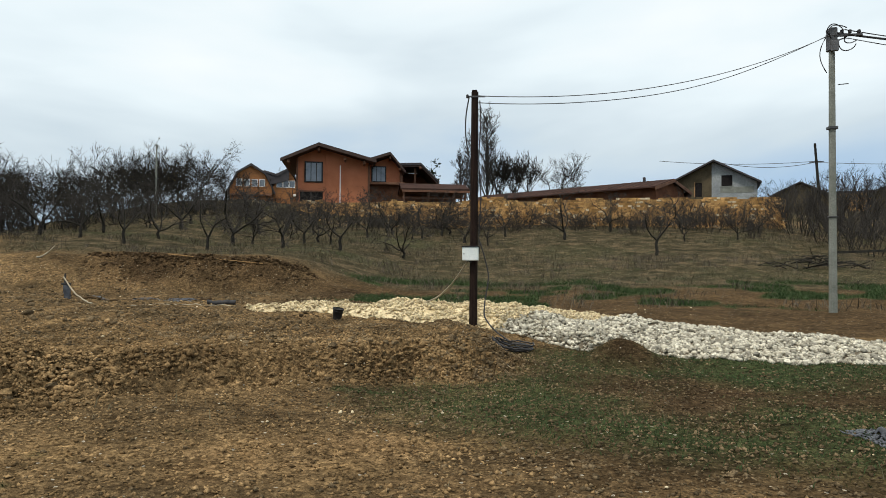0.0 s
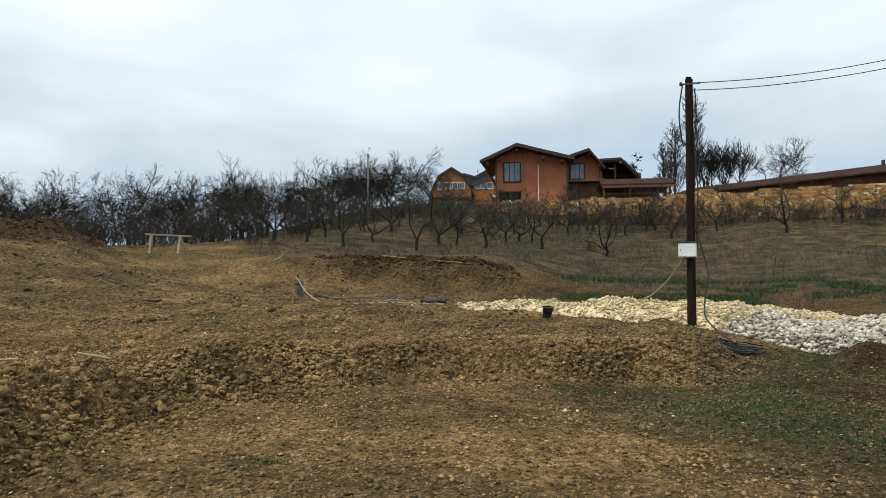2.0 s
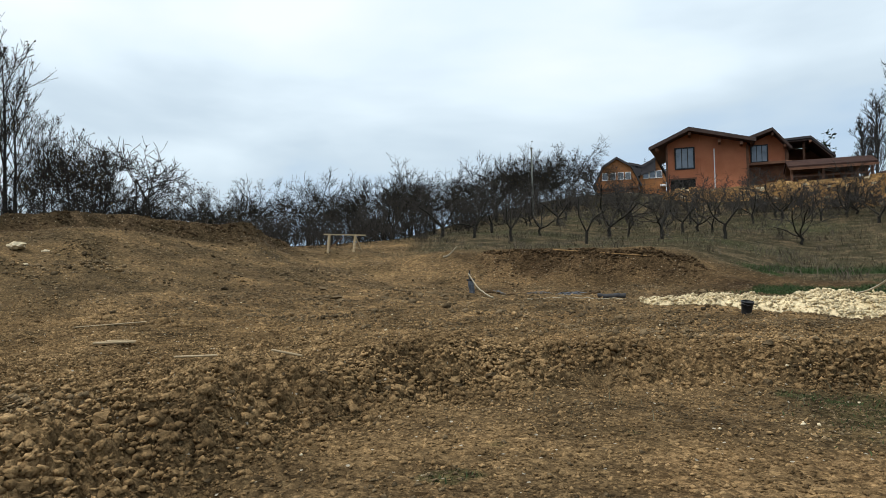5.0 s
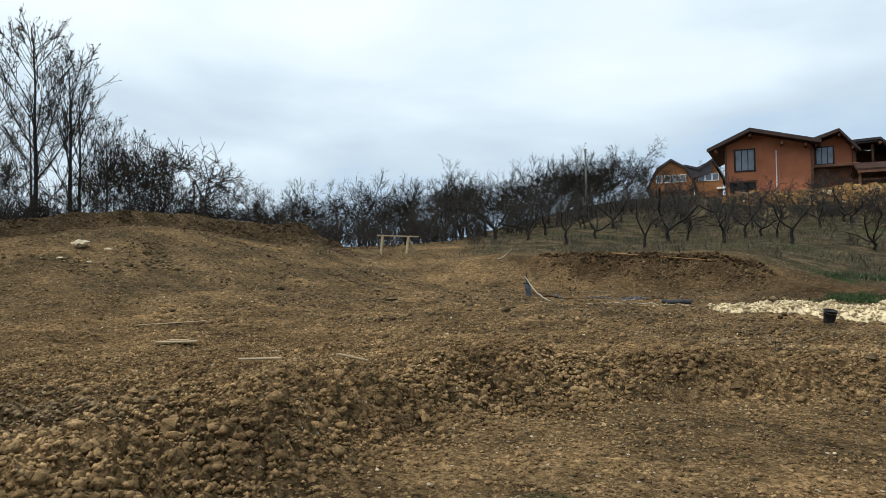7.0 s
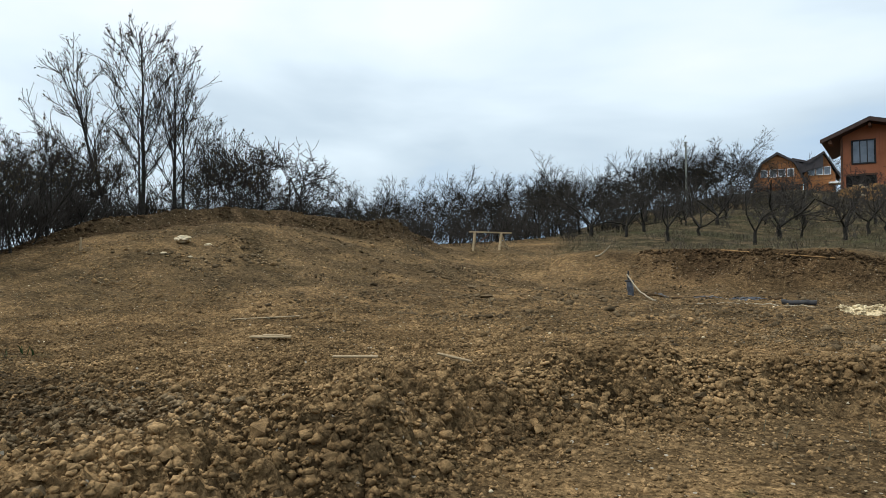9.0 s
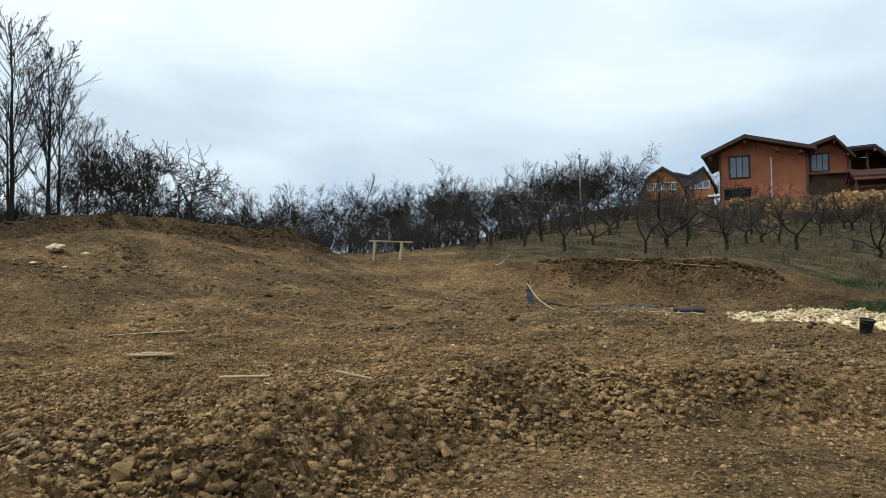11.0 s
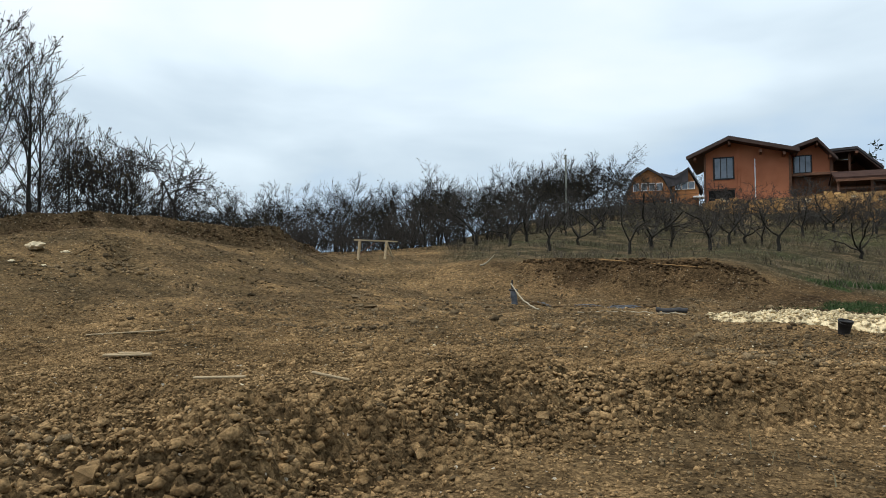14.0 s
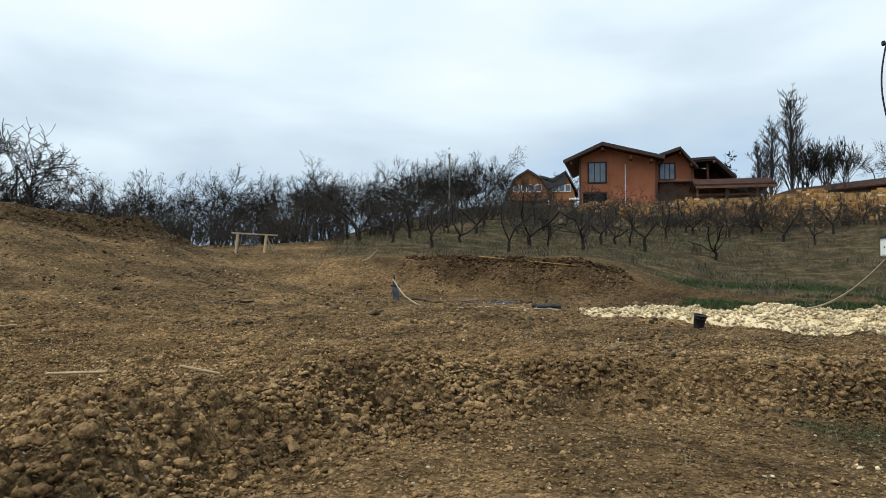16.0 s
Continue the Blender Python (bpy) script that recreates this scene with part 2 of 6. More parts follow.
M_BARK = material("dark_bark", ((0.3, (0.0179, 0.0162, 0.0142)), (0.6, (0.0382, 0.0353, 0.0299))), 4, 0.95, 0.5, 30, per_piece=0.15)
M_BARK_GREY = material("grey_bark", ((0.3, (0.0352, 0.0337, 0.0302)), (0.6, (0.0704, 0.0666, 0.0605))), 4, 0.95, 0.5, 30, per_piece=0.15)
M_TWIG = material("twigs", ((0.3, (0.0346, 0.031, 0.0274)), (0.6, (0.0605, 0.055, 0.049))), 2, 0.9, 0, 20, per_piece=0.25)
M_LEAF = material("withered_leaves", ((0.3, (0.03, 0.026, 0.014)), (0.6, (0.07, 0.055, 0.028))), 2, 0.85, 0, 20, per_piece=0.3)
M_EVERGREEN = material("dark_needles", ((0.3, (0.012, 0.02, 0.012)), (0.6, (0.03, 0.045, 0.024))), 2, 0.85, 0, 20, per_piece=0.3)
M_TAR_POLE = material("tarred_timber", ((0.3, (0.01, 0.007, 0.006)), (0.6, (0.028, 0.018, 0.014))), 3, 0.85, 0.5, 25, stretch=(6, 6, 0.6))
M_CONCRETE = material("weathered_concrete", ((0.3, (0.139, 0.148, 0.127)), (0.6, (0.221, 0.23, 0.201))), 2, 0.9, 0.4, 30)
M_DARK_METAL = material("dark_galvanised_iron", ((0.3, (0.05, 0.05, 0.052)), (0.6, (0.1, 0.1, 0.1))), 4, 0.55, 0.2, 40, metal=0.6)
M_BLACK = material("black_rubber", ((0.3, (0.012, 0.012, 0.013)), (0.6, (0.028, 0.027, 0.027))), 4, 0.6, 0.2, 40)
M_CABLE = material("grey_cable", ((0.3, (0.07, 0.072, 0.075)), (0.6, (0.12, 0.122, 0.125))), 4, 0.6, 0.1, 40)
M_WHITE_PLASTIC = material("white_plastic", ((0.3, (0.68, 0.73, 0.7)), (0.6, (0.8, 0.84, 0.8))), 3, 0.45, 0.1, 30, grain=0.06)
M_ROPE = material("pale_hose", ((0.3, (0.273, 0.234, 0.163)), (0.6, (0.358, 0.312, 0.221))), 5, 0.7, 0.1, 30)
M_BLUE = material("blue_film", ((0.3, (0.025, 0.029, 0.038)), (0.6, (0.075, 0.083, 0.096))), 6, 0.45, 0.5, 20)
M_FILM = material("dark_film", ((0.3, (0.022, 0.025, 0.03)), (0.6, (0.075, 0.08, 0.09))), 6, 0.5, 0.5, 20)
M_WEED = material("dead_weeds", ((0.3, (0.06, 0.051, 0.038)), (0.6, (0.12, 0.1, 0.075))), 1.5, 0.9, 0, 20, per_piece=0.35)
M_PLANK = material("raw_pine", ((0.3, (0.288, 0.216, 0.124)), (0.6, (0.4, 0.312, 0.192))), 3, 0.8, 0.3, 30, stretch=(1, 1, 6))
M_STUCCO = material("orange_stucco", ((0.3, (0.37, 0.135, 0.07)), (0.55, (0.45, 0.17, 0.088)), (0.75, (0.5, 0.2, 0.108))), 0.7, 0.92, 0.4, 18, grain=0.12)
M_BROWN_WALL = material("brown_timber", ((0.3, (0.085, 0.038, 0.022)), (0.6, (0.15, 0.068, 0.038))), 1.5, 0.8, 0.3, 20)
# dark edge boards; on soffits the colour also paints the shade under eaves
M_FASCIA = material("dark_board_with_eave_shade", ((0.3, (0.035, 0.02, 0.015)), (0.6, (0.06, 0.034, 0.025))), 2, 0.7, 0.2, 25)
M_BEAM = material("stained_beam", ((0.3, (0.1, 0.045, 0.025)), (0.6, (0.17, 0.08, 0.045))), 2, 0.75, 0.3, 25)
M_ROOF = material("brown_metal_roof", ((0.3, (0.034, 0.019, 0.016)), (0.6, (0.058, 0.033, 0.026))), 1.2, 0.95, 0.15, 20)
M_ROOF_DARK = material("dark_roof", ((0.3, (0.03, 0.026, 0.028)), (0.6, (0.055, 0.048, 0.05))), 1.2, 0.6, 0.15, 20)
M_STONE = material("yellow_shellstone", ((0.3, (0.22, 0.12, 0.045)), (0.5, (0.42, 0.24, 0.09)), (0.72, (0.6, 0.38, 0.16))), 0.9, 0.95, 0.8, 16, per_piece=0.4)
M_MORTAR = material("rough_mortar", ((0.3, (0.22, 0.13, 0.055)), (0.6, (0.34, 0.21, 0.095))), 2, 0.95, 0.6, 16)
M_PALE_STONE = material("pale_limestone_block", ((0.3, (0.5, 0.4, 0.24)), (0.6, (0.68, 0.58, 0.4))), 3, 0.95, 0.4, 16, per_piece=0.15)
M_GREY_WALL = material("grey_plaster", ((0.3, (0.2, 0.215, 0.22)), (0.6, (0.3, 0.32, 0.32))), 0.9, 0.95, 0.3, 12)
# olive blockwork, halved in tone to hold the gable's shaded half
M_OLIVE_WALL = material("block_wall_with_shade", ((0.3, (0.065, 0.052, 0.032)), (0.6, (0.11, 0.088, 0.055))), 1.2, 0.95, 0.3, 12)
M_WOOD_HOUSE = material("varnished_log", ((0.3, (0.23, 0.092, 0.028)), (0.6, (0.33, 0.138, 0.045))), 1.5, 0.7, 0.3, 18, stretch=(0.5, 0.5, 5))
M_WHITE_FRAME = material("white_window_frame", ((0.3, (0.72, 0.72, 0.7)), (0.6, (0.8, 0.8, 0.78))), 3, 0.5, 0, 20, grain=0.05)
M_DARK_FRAME = material("dark_window_frame", ((0.3, (0.014, 0.01, 0.009)), (0.6, (0.028, 0.02, 0.016))), 3, 0.5, 0, 20)
# near-black colour in place of the darkness behind windows and openings
M_DARK_ROOM = material("unlit_room", ((0.3, (0.012, 0.011, 0.011)), (0.6, (0.02, 0.018, 0.017))), 3, 0.9, 0, 20)
# lightened grey base paints the pale sky reflection into the panes
M_GLASS = material("window_glass", ((0.3, (0.11, 0.12, 0.13)), (0.6, (0.2, 0.215, 0.23))), 1.0, 0.06, 0, 20, grain=0.02)
M_GLASS.node_tree.nodes["Principled BSDF"].inputs["Specular IOR Level"].default_value = 0.9


# ---- mesh helpers ----
def obj(name, bm, mat, parent=None, label="", smooth=False):
    me = bpy.data.meshes.new(name)
    bm.to_mesh(me)
    bm.free()
    me.materials.append(mat)
    if smooth:
        me.polygons.foreach_set("use_smooth", [True] * len(me.polygons))
    ob = new(name, me)
    ob.parent = parent
    return tagged(ob, label)


def part(name, bm, mat, parent, label="", smooth=False):
    return obj(name, bm, mat, parent, label, smooth)


def raw(name, verts, faces, mat, parent=None, label="", smooth=False):
    me = bpy.data.meshes.new(name)
    v = np.asarray(verts, np.float32)
    f = np.asarray(faces, np.int32)
    me.vertices.add(len(v))
    me.vertices.foreach_set("co", v.ravel())
    k = f.shape[1]
    me.loops.add(f.size)
    me.loops.foreach_set("vertex_index", f.ravel())
    me.polygons.add(len(f))
    me.polygons.foreach_set("loop_start", np.arange(0, f.size, k, dtype=np.int32))
    me.update(calc_edges=True)
    me.materials.append(mat)
    if smooth:
        me.polygons.foreach_set("use_smooth", np.ones(len(f), bool))
    ob = new(name, me)
    ob.parent = parent
    return tagged(ob, label)


def thing(name, at, label, category, group="", kind="", rz=0.0):
    e = new(name)
    e.empty_display_size = 0.2
    e.matrix_world = pose(*at, 0, 0, rz)
    return tagged(e, label, category, group, kind)


def add_box(bm, x0, x1, y0, y1, z0, z1, bevel=0.0, m=None):
    made = bmesh.ops.create_cube(bm, size=1.0, matrix=Matrix.Translation(((x0 + x1) / 2, (y0 + y1) / 2, (z0 + z1) / 2)) @ Matrix.Diagonal((abs(x1 - x0), abs(y1 - y0), abs(z1 - z0), 1)))
    vs = made["verts"]
    if bevel:
        es = list({e for v in vs for e in v.link_edges})
        r = bmesh.ops.bevel(bm, geom=es, offset=bevel, segments=1, affect="EDGES")
        vs = list({v for v in r["verts"]} | {v for v in vs if v.is_valid})
    if m is not None:
        bmesh.ops.transform(bm, matrix=m, verts=[v for v in vs if v.is_valid])
    return bm


def box(x0, x1, y0, y1, z0, z1, bevel=0.0, m=None):
    return add_box(bmesh.new(), x0, x1, y0, y1, z0, z1, bevel, m)


def add_beam(bm, a, b, w, h, bevel=0.0):
    a, b = Vector(a), Vector(b)
    d = b - a
    m = Matrix.Translation(a) @ d.to_track_quat("X", "Z").to_matrix().to_4x4()
    return add_box(bm, 0, d.length, -w / 2, w / 2, -h / 2, h / 2, bevel, m)


def beam(a, b, w, h, bevel=0.0):
    return add_beam(bmesh.new(), a, b, w, h, bevel)


def prism(outline, y0, y1):
    """An upright outline of (x, z) pushed from y0 to y1."""
    bm = bmesh.new()
    a = [bm.verts.new((x, y0, z)) for x, z in outline]
    b = [bm.verts.new((x, y1, z)) for x, z in outline]
    bm.faces.new(a)
    bm.faces.new(list(reversed(b)))
    for i in range(len(a)):
        j = (i + 1) % len(a)
        bm.faces.new((a[j], a[i], b[i], b[j]))
    bmesh.ops.recalc_face_normals(bm, faces=bm.faces[:])
    return bm


def tube(points, radii, sides=6):
    """Rings along points: verts and quads as arrays, ends capped by a point."""
    p = np.asarray(points, float)
    r = np.broadcast_to(np.asarray(radii, float), (len(p),))
    d = np.gradient(p, axis=0)
    d /= np.linalg.norm(d, axis=1)[:, None] + 1e-9
    ref = np.where(np.abs(d[:, 2:3]) > 0.9, np.array([[1.0, 0, 0]]), np.array([[0, 0, 1.0]]))
    u = np.cross(d, ref)
    u /= np.linalg.norm(u, axis=1)[:, None] + 1e-9
    v = np.cross(d, u)
    a = np.arange(sides) * 2 * np.pi / sides
    ring = p[:, None] + r[:, None, None] * (np.cos(a)[None, :, None] * u[:, None] + np.sin(a)[None, :, None] * v[:, None])
    i, j = np.meshgrid(np.arange(len(p) - 1), np.arange(sides), indexing="ij")
    k = (j + 1) % sides
    faces = np.stack([i * sides + j, i * sides + k, (i + 1) * sides + k, (i + 1) * sides + j], -1).reshape(-1, 4)
    return ring.reshape(-1, 3), faces


def tubes(name, runs, mat, parent=None, label="", sides=6):
    vs, fs, n = [], [], 0
    for pts, rad in runs:
        v, f = tube(pts, rad, sides)
        vs.append(v)
        fs.append(f + n)
        n += len(v)
    return raw(name, np.concatenate(vs), np.concatenate(fs), mat, parent, label, True)


def sag(a, b, drop, n=24):
    a, b = np.array(a, float), np.array(b, float)
    s = np.linspace(0, 1, n)[:, None]
    p = a + (b - a) * s
    p[:, 2] -= (4 * drop * s * (1 - s))[:, 0]
    return p


def lattice(x, y, seed):
    """Smooth value noise in 0..1 on arrays."""
    xi, yi = np.floor(x).astype(np.int64), np.floor(y).astype(np.int64)
    fx, fy = x - xi, y - yi
    fx, fy = fx * fx * (3 - 2 * fx), fy * fy * (3 - 2 * fy)

    def h(i, j):
        k = (i * 374761393 + j * 668265263 + seed * 1442695041) & 0x7FFFFFFF
        k = ((k ^ (k >> 13)) * 1274126177) & 0x7FFFFFFF
        return ((k ^ (k >> 16)) & 0xFFFF) / 65535.0

    return (h(xi, yi) * (1 - fx) + h(xi + 1, yi) * fx) * (1 - fy) + (h(xi, yi + 1) * (1 - fx) + h(xi + 1, yi + 1) * fx) * fy


def fbm(x, y, scale, octaves=4, seed=0):
    """Rough noise about 0, in -1..1."""
    out, amp, tot = 0.0, 1.0, 0.0
    for o in range(octaves):
        out = out + amp * (lattice(x * scale, y * scale, seed + 17 * o) - 0.5) * 2
        tot += amp
        amp *= 0.52
        scale *= 2.03
    return out / tot


def step(a, b, x):
    s = np.clip((x - a) / (b - a), 0, 1)
    return s * s * (3 - 2 * s)


# ---- the lie of the land ----
ROAD_X = (-4.9, -3.0, -1.0, 1.0, 2.5, 4.0, 6.0, 9.0, 20.0)
ROAD_Y = (17.7, 17.4, 17.2, 16.8, 15.7, 15.1, 13.7, 12.2, 9.5)
ROAD_W = (0.15, 0.65, 0.85, 1.3, 2.9, 2.3, 1.5, 1.2, 1.3)
ROAD_H = (0.08, 0.28, 0.34, 0.32, 0.26, 0.16, 0.11, 0.1, 0.1)
RISE_U = (-5, 0, 8, 16, 22, 28, 33, 36, 45, 70, 130, 300, 3000)
RISE_Z = (0, 0.02, 0.62, 1.7, 2.75, 3.7, 4.0, 5.6, 6.0, 8.0, 9.0, 6.0, 0.0)


EDGE_Y = (0, 3.0, 4.2, 5.5, 6.7, 7.5, 8.2, 8.7, 9.2, 10.0, 10.4, 11.2, 12.0, 13.5)
EDGE_X = (-3.3, -3.3, -3.5, -3.95, -4.0, -3.75, -3.15, -2.5, -1.6, -0.35, 0.55, 1.15, 1.4, 1.2)


def edge_of_fill(x, y):
    """Metres by which a place lies on the filled side of the spoil's edge."""
    return (np.interp(y, EDGE_Y, EDGE_X) - x) / 1.2 + 0.3 * fbm(x, y, 0.8, 3, 5)


def gravel(x, y):
    inside = 1 - np.abs(y - np.interp(x, ROAD_X, ROAD_Y)) / (np.interp(x, ROAD_X, ROAD_W) * (1 + 0.5 * fbm(x, y, 0.9, 5, 41)))
    inside = inside - 1.6 * np.exp(-((x - 2.95) / 0.5) ** 2 - ((y - 12.5) / 0.6) ** 2) - 1.4 * np.exp(-((x - 1.6) / 0.5) ** 2 - ((y - 13.2) / 0.5) ** 2)
    return np.where((x > -4.9) & (x < 20), inside, -1.0)


def cells(x, y, size, seed):
    """Broken pieces of a crust: for each place the depth inside its piece, the piece's number in 0..1 and the way to the piece's middle."""
    u, v = x / size + 0.35 * fbm(x, y, 1.1 / size, 2, seed + 5), y / size + 0.35 * fbm(x, y, 1.1 / size, 2, seed + 9)
    iu, iv = np.floor(u), np.floor(v)
    one, two = np.full(u.shape, 9.0), np.full(u.shape, 9.0)
    number, du, dv = np.zeros(u.shape), np.zeros(u.shape), np.zeros(u.shape)
    for a in (-1, 0, 1):
        for b in (-1, 0, 1):
            ju, jv = iu + a, iv + b
            ou, ov = ju + 0.1 + 0.8 * lattice(ju, jv, seed) - u, jv + 0.1 + 0.8 * lattice(ju, jv, seed + 1) - v
            d = np.hypot(ou, ov)
            won = d < one
            two = np.where(won, one, np.minimum(two, d))
            one = np.where(won, d, one)
            number = np.where(won, lattice(ju, jv, seed + 2), number)
            du, dv = np.where(won, ou, du), np.where(won, ov, dv)
    return two - one, number, du, dv


def crust(x, y):
    """How far the ground is broken into clods, 0..1."""
    s = edge_of_fill(x, y)
    on = step(15.0, 13.0, y)
    band = np.exp(-((s - 0.3) / 0.6) ** 2) * (0.55 + 0.45 * step(-0.3, 0.2, fbm(x, y, 0.75, 3, 95)))
    heap = step(8.2, 5.5, y) * step(-0.3, 0.3, s) * step(6.0, 2.5, s)
    field = 0.42 * step(-0.1, 0.6, s) * step(14, 4, s)
    yard = 0.14 + 0.1 * step(-0.1, 0.4, fbm(x, y, 0.6, 3, 97))
    return np.clip(np.maximum(np.maximum(band, 0.85 * heap), np.maximum(field, yard)) * on, 0, 1)


def bed(x, y):
    """Relief of the broken crust: clods of two sizes, each tipped its own way, with gaps between."""
    m = crust(x, y)
    deep, num, du, dv = cells(x, y, 0.2, 301)
    big_ = step(0.0, 0.2, deep) * (0.45 + 0.8 * num) + 0.6 * (du * (num * 7.3 % 1 - 0.5) + dv * (num * 13.7 % 1 - 0.5)) * 2
    deep2, num2, du, dv = cells(x, y, 0.095, 401)
    small_ = step(0.0, 0.28, deep2) * (0.4 + 0.8 * num2) + 0.7 * (du * (num2 * 7.3 % 1 - 0.5) + dv * (num2 * 13.7 % 1 - 0.5)) * 2
    return m * (0.09 * m * (big_ - 0.7) + 0.06 * (small_ - 0.7)), (0.5 * num + 0.5 * num2 - 0.5) * (0.35 + 0.65 * m) + 0.5


def land(x, y, fine=True):
    x, y = np.asarray(x, float), np.asarray(y, float)
    s = edge_of_fill(x, y)
    on = step(15.5, 13.2, y)
    z = -0.12 - 0.1 * step(6, 10, y) * step(-2, 1, x) * step(14.5, 12, y)
    fill = 0.34 * step(-0.2, 0.65, s) + 0.06 * np.exp(-((s - 0.9) / 0.8) ** 2) + 0.1 * (fbm(x, y, 0.7, 3, 93) > 0) * fbm(x, y, 0.7, 3, 93) * step(0, 0.8, s) * step(5, 2, s)
    back = 0.12 * step(0, 5, s)
    z = z + fill * on + ((1 - on) * (0.1 + 0.18 * step(2, -6, x)) * step(5, 2, x) + 0.22 * step(14, 20, y) * step(2, 5, x)) - back * on
    foot = np.interp(x, (-30, -8, -3, 3, 12), (22.0, 22.3, 23.6, 22.5, 22.0))
    u = y - foot
    az = np.degrees(np.arctan2(x, np.maximum(y, 1.0)))
    rise = np.interp(u, RISE_U, RISE_Z)
    low = np.minimum(rise, 1.5)
    z = z + low + (rise - low) * step(-44, -20, az)
    bank = 0.95 * step(0.8, 3.0, u + 0.7 * fbm(x, y, 0.5, 3, 9)) * step(24, 6, u) * step(-2, -7.5, x) * (0.55 * step(-26, -19, x) + 0.45 * step(-18.5, -14.5, x))
    z = z + bank
    hill = 2.8 * np.exp(-((x + 27) / 8.5) ** 2 - ((y - 17) / 11.3) ** 2)
    z = z + hill
    scarp = -27.0 + 4.5 * np.exp(-((y - 22.5) / 5) ** 2) + 0.8 * fbm(x, y, 0.35, 3, 77)
    z = z + 0.58 * step(0.3, -0.25, x - scarp) * step(8, 12, y) * step(26, 22, y)
    z = z + 0.55 * np.exp(-((x + 22.4) / 1.5) ** 2 - ((y - 22.0) / 1.3) ** 2)
    z = z + 0.35 * np.exp(-((x + 22.5) / 2.2) ** 2 - ((y - 15.0) / 2.0) ** 2)
    z = z + 0.85 * step(24, 32, y) * step(-52, -42, x) * step(-12, -19, x) * step(75, 55, y)
    z = z + 0.38 * np.exp(-((x - 2.95) / 0.5) ** 2 - ((y - 12.2) / 0.45) ** 2) + 0.12 * np.exp(-((x - 4.4) / 0.5) ** 2 - ((y - 11.9) / 0.4) ** 2)
    back_of = y - np.interp(x, (-13.2, -8.0, -5.5), (25.0, 24.7, 25.2)) - 0.25 * fbm(x, y, 1.3, 3, 99)
    z = z + step(-13.6, -12.6, x) * step(-4.6, -6.0, x) * (0.28 * step(-0.12, 0.3, back_of) * np.exp(-np.maximum(back_of, 0) / 1.6) - 0.16 * np.exp(-((back_of + 0.7) / 0.6) ** 2))
    far = step(60, 140, np.hypot(x, y))
    z = z - 4.0 * step(-40, -62, x) * (1 - far)
    if fine:
        rough = step(-0.8, 0.6, s) * step(30, 22, y)
        band = np.exp(-((s - 0.35) / 0.7) ** 2) * on
        z = z + (1 - far) * (0.05 * fbm(x, y, 0.35, 3, 1) + (0.022 + 0.05 * rough + 0.06 * band) * fbm(x, y, 1.6, 4, 2) + (0.018 + 0.035 * rough + 0.03 * band) * fbm(x, y, 5.0, 4, 3))
        ruts = np.sin((x * 0.5 + y) * 2.6 + 2.0 * fbm(x, y, 0.25, 2, 8))
        z = z + 0.03 * ruts * rough * step(4, 8, y) * (1 - far)
        close = (x > -17) & (x < 6) & (y > 1.5) & (y < 15.1)
        if close.any():
            more = np.zeros(z.shape)
            more[close] = bed(x[close], y[close])[0]
            z = z + more
    return z


def land_at(x, y):
    return float(land(np.array([x]), np.array([y]))[0])


def spread_out(start, stop, first, grow, middle):
    """Grid lines from start to stop, opening slowly up to the middle distance and fast beyond."""
    out, p, d, way = [], start, first, 1 if stop > start else -1
    while (stop - p) * way > 0:
        out.append(p)
        d *= grow if abs(p - start) < middle else 1.07
        p += d * way
    return out + [stop]


gx = np.array(spread_out(-7.5, -2500, 0.034, 1.017, 34)[:0:-1] + list(np.arange(-7.5, 1.6, 0.034)) + spread_out(1.6, 2500, 0.034, 1.028, 25))
gy = np.array(spread_out(3.3, -2500, 0.04, 1.06, 5)[:0:-1] + list(np.arange(3.3, 10.6, 0.034)) + spread_out(10.6, 2500, 0.034, 1.018, 45))
GX, GY = np.meshgrid(gx, gy)
GZ = land(GX, GY)
gi, gj = np.meshgrid(np.arange(len(gy) - 1), np.arange(len(gx) - 1), indexing="ij")
W = len(gx)
quads = np.stack([gi * W + gj, gi * W + gj + 1, (gi + 1) * W + gj + 1, (gi + 1) * W + gj], -1).reshape(-1, 4)
ground = raw("ground", np.stack([GX, GY, GZ], -1).reshape(-1, 3), quads, M_SOIL, smooth=True)
tagged(ground, "turned brown clay building plot rising to a dry grassy orchard", "ground", kind="structure")


def green_layer(x, y):
    """Fresh grass: by the road, in tongues at the foot of the slope, and along the orchard rows."""
    p = fbm(x, y, 0.32, 4, 21)
    s = edge_of_fill(x, y)
    yard = step(0.1, -0.8, s) * step(6.8, 8.6, y + 0.4 * x) * step(14.0, 12.2, y) * step(-1.2, 1.2, x) * step(-0.5, 0.15, p)
    strip = step(21.2, 22.2, y) * step(31, 28.5, y) * step(-5.0, -3.5, x) * step(0.02 - 0.14 * step(3, 0, x), 0.16 - 0.12 * step(3, 0, x), fbm(x * 0.75, y, 0.62, 3, 23))
    row = step(28, 32, y) * step(52, 44, y) * step(-0.1, 0.4, fbm(x * 0.6, y, 0.3, 3, 25)) * (0.4 - 0.22 * step(-3, 2, x))
    tuft = step(0.56, 0.66, fbm(x, y, 1.3, 3, 27)) * step(0.1, -0.8, s) * 0.5
    lip = step(-9, -13, x) * step(0.3, 0.5, fbm(x, y, 0.5, 3, 29)) * step(8, 6.0, y) * 0.6
    return np.clip(yard * 0.85 * (1 - np.exp(-((x - 2.95) / 0.8) ** 2 - ((y - 12.0) / 0.7) ** 2)) + strip * 0.9 + row + tuft + lip, 0, 1)


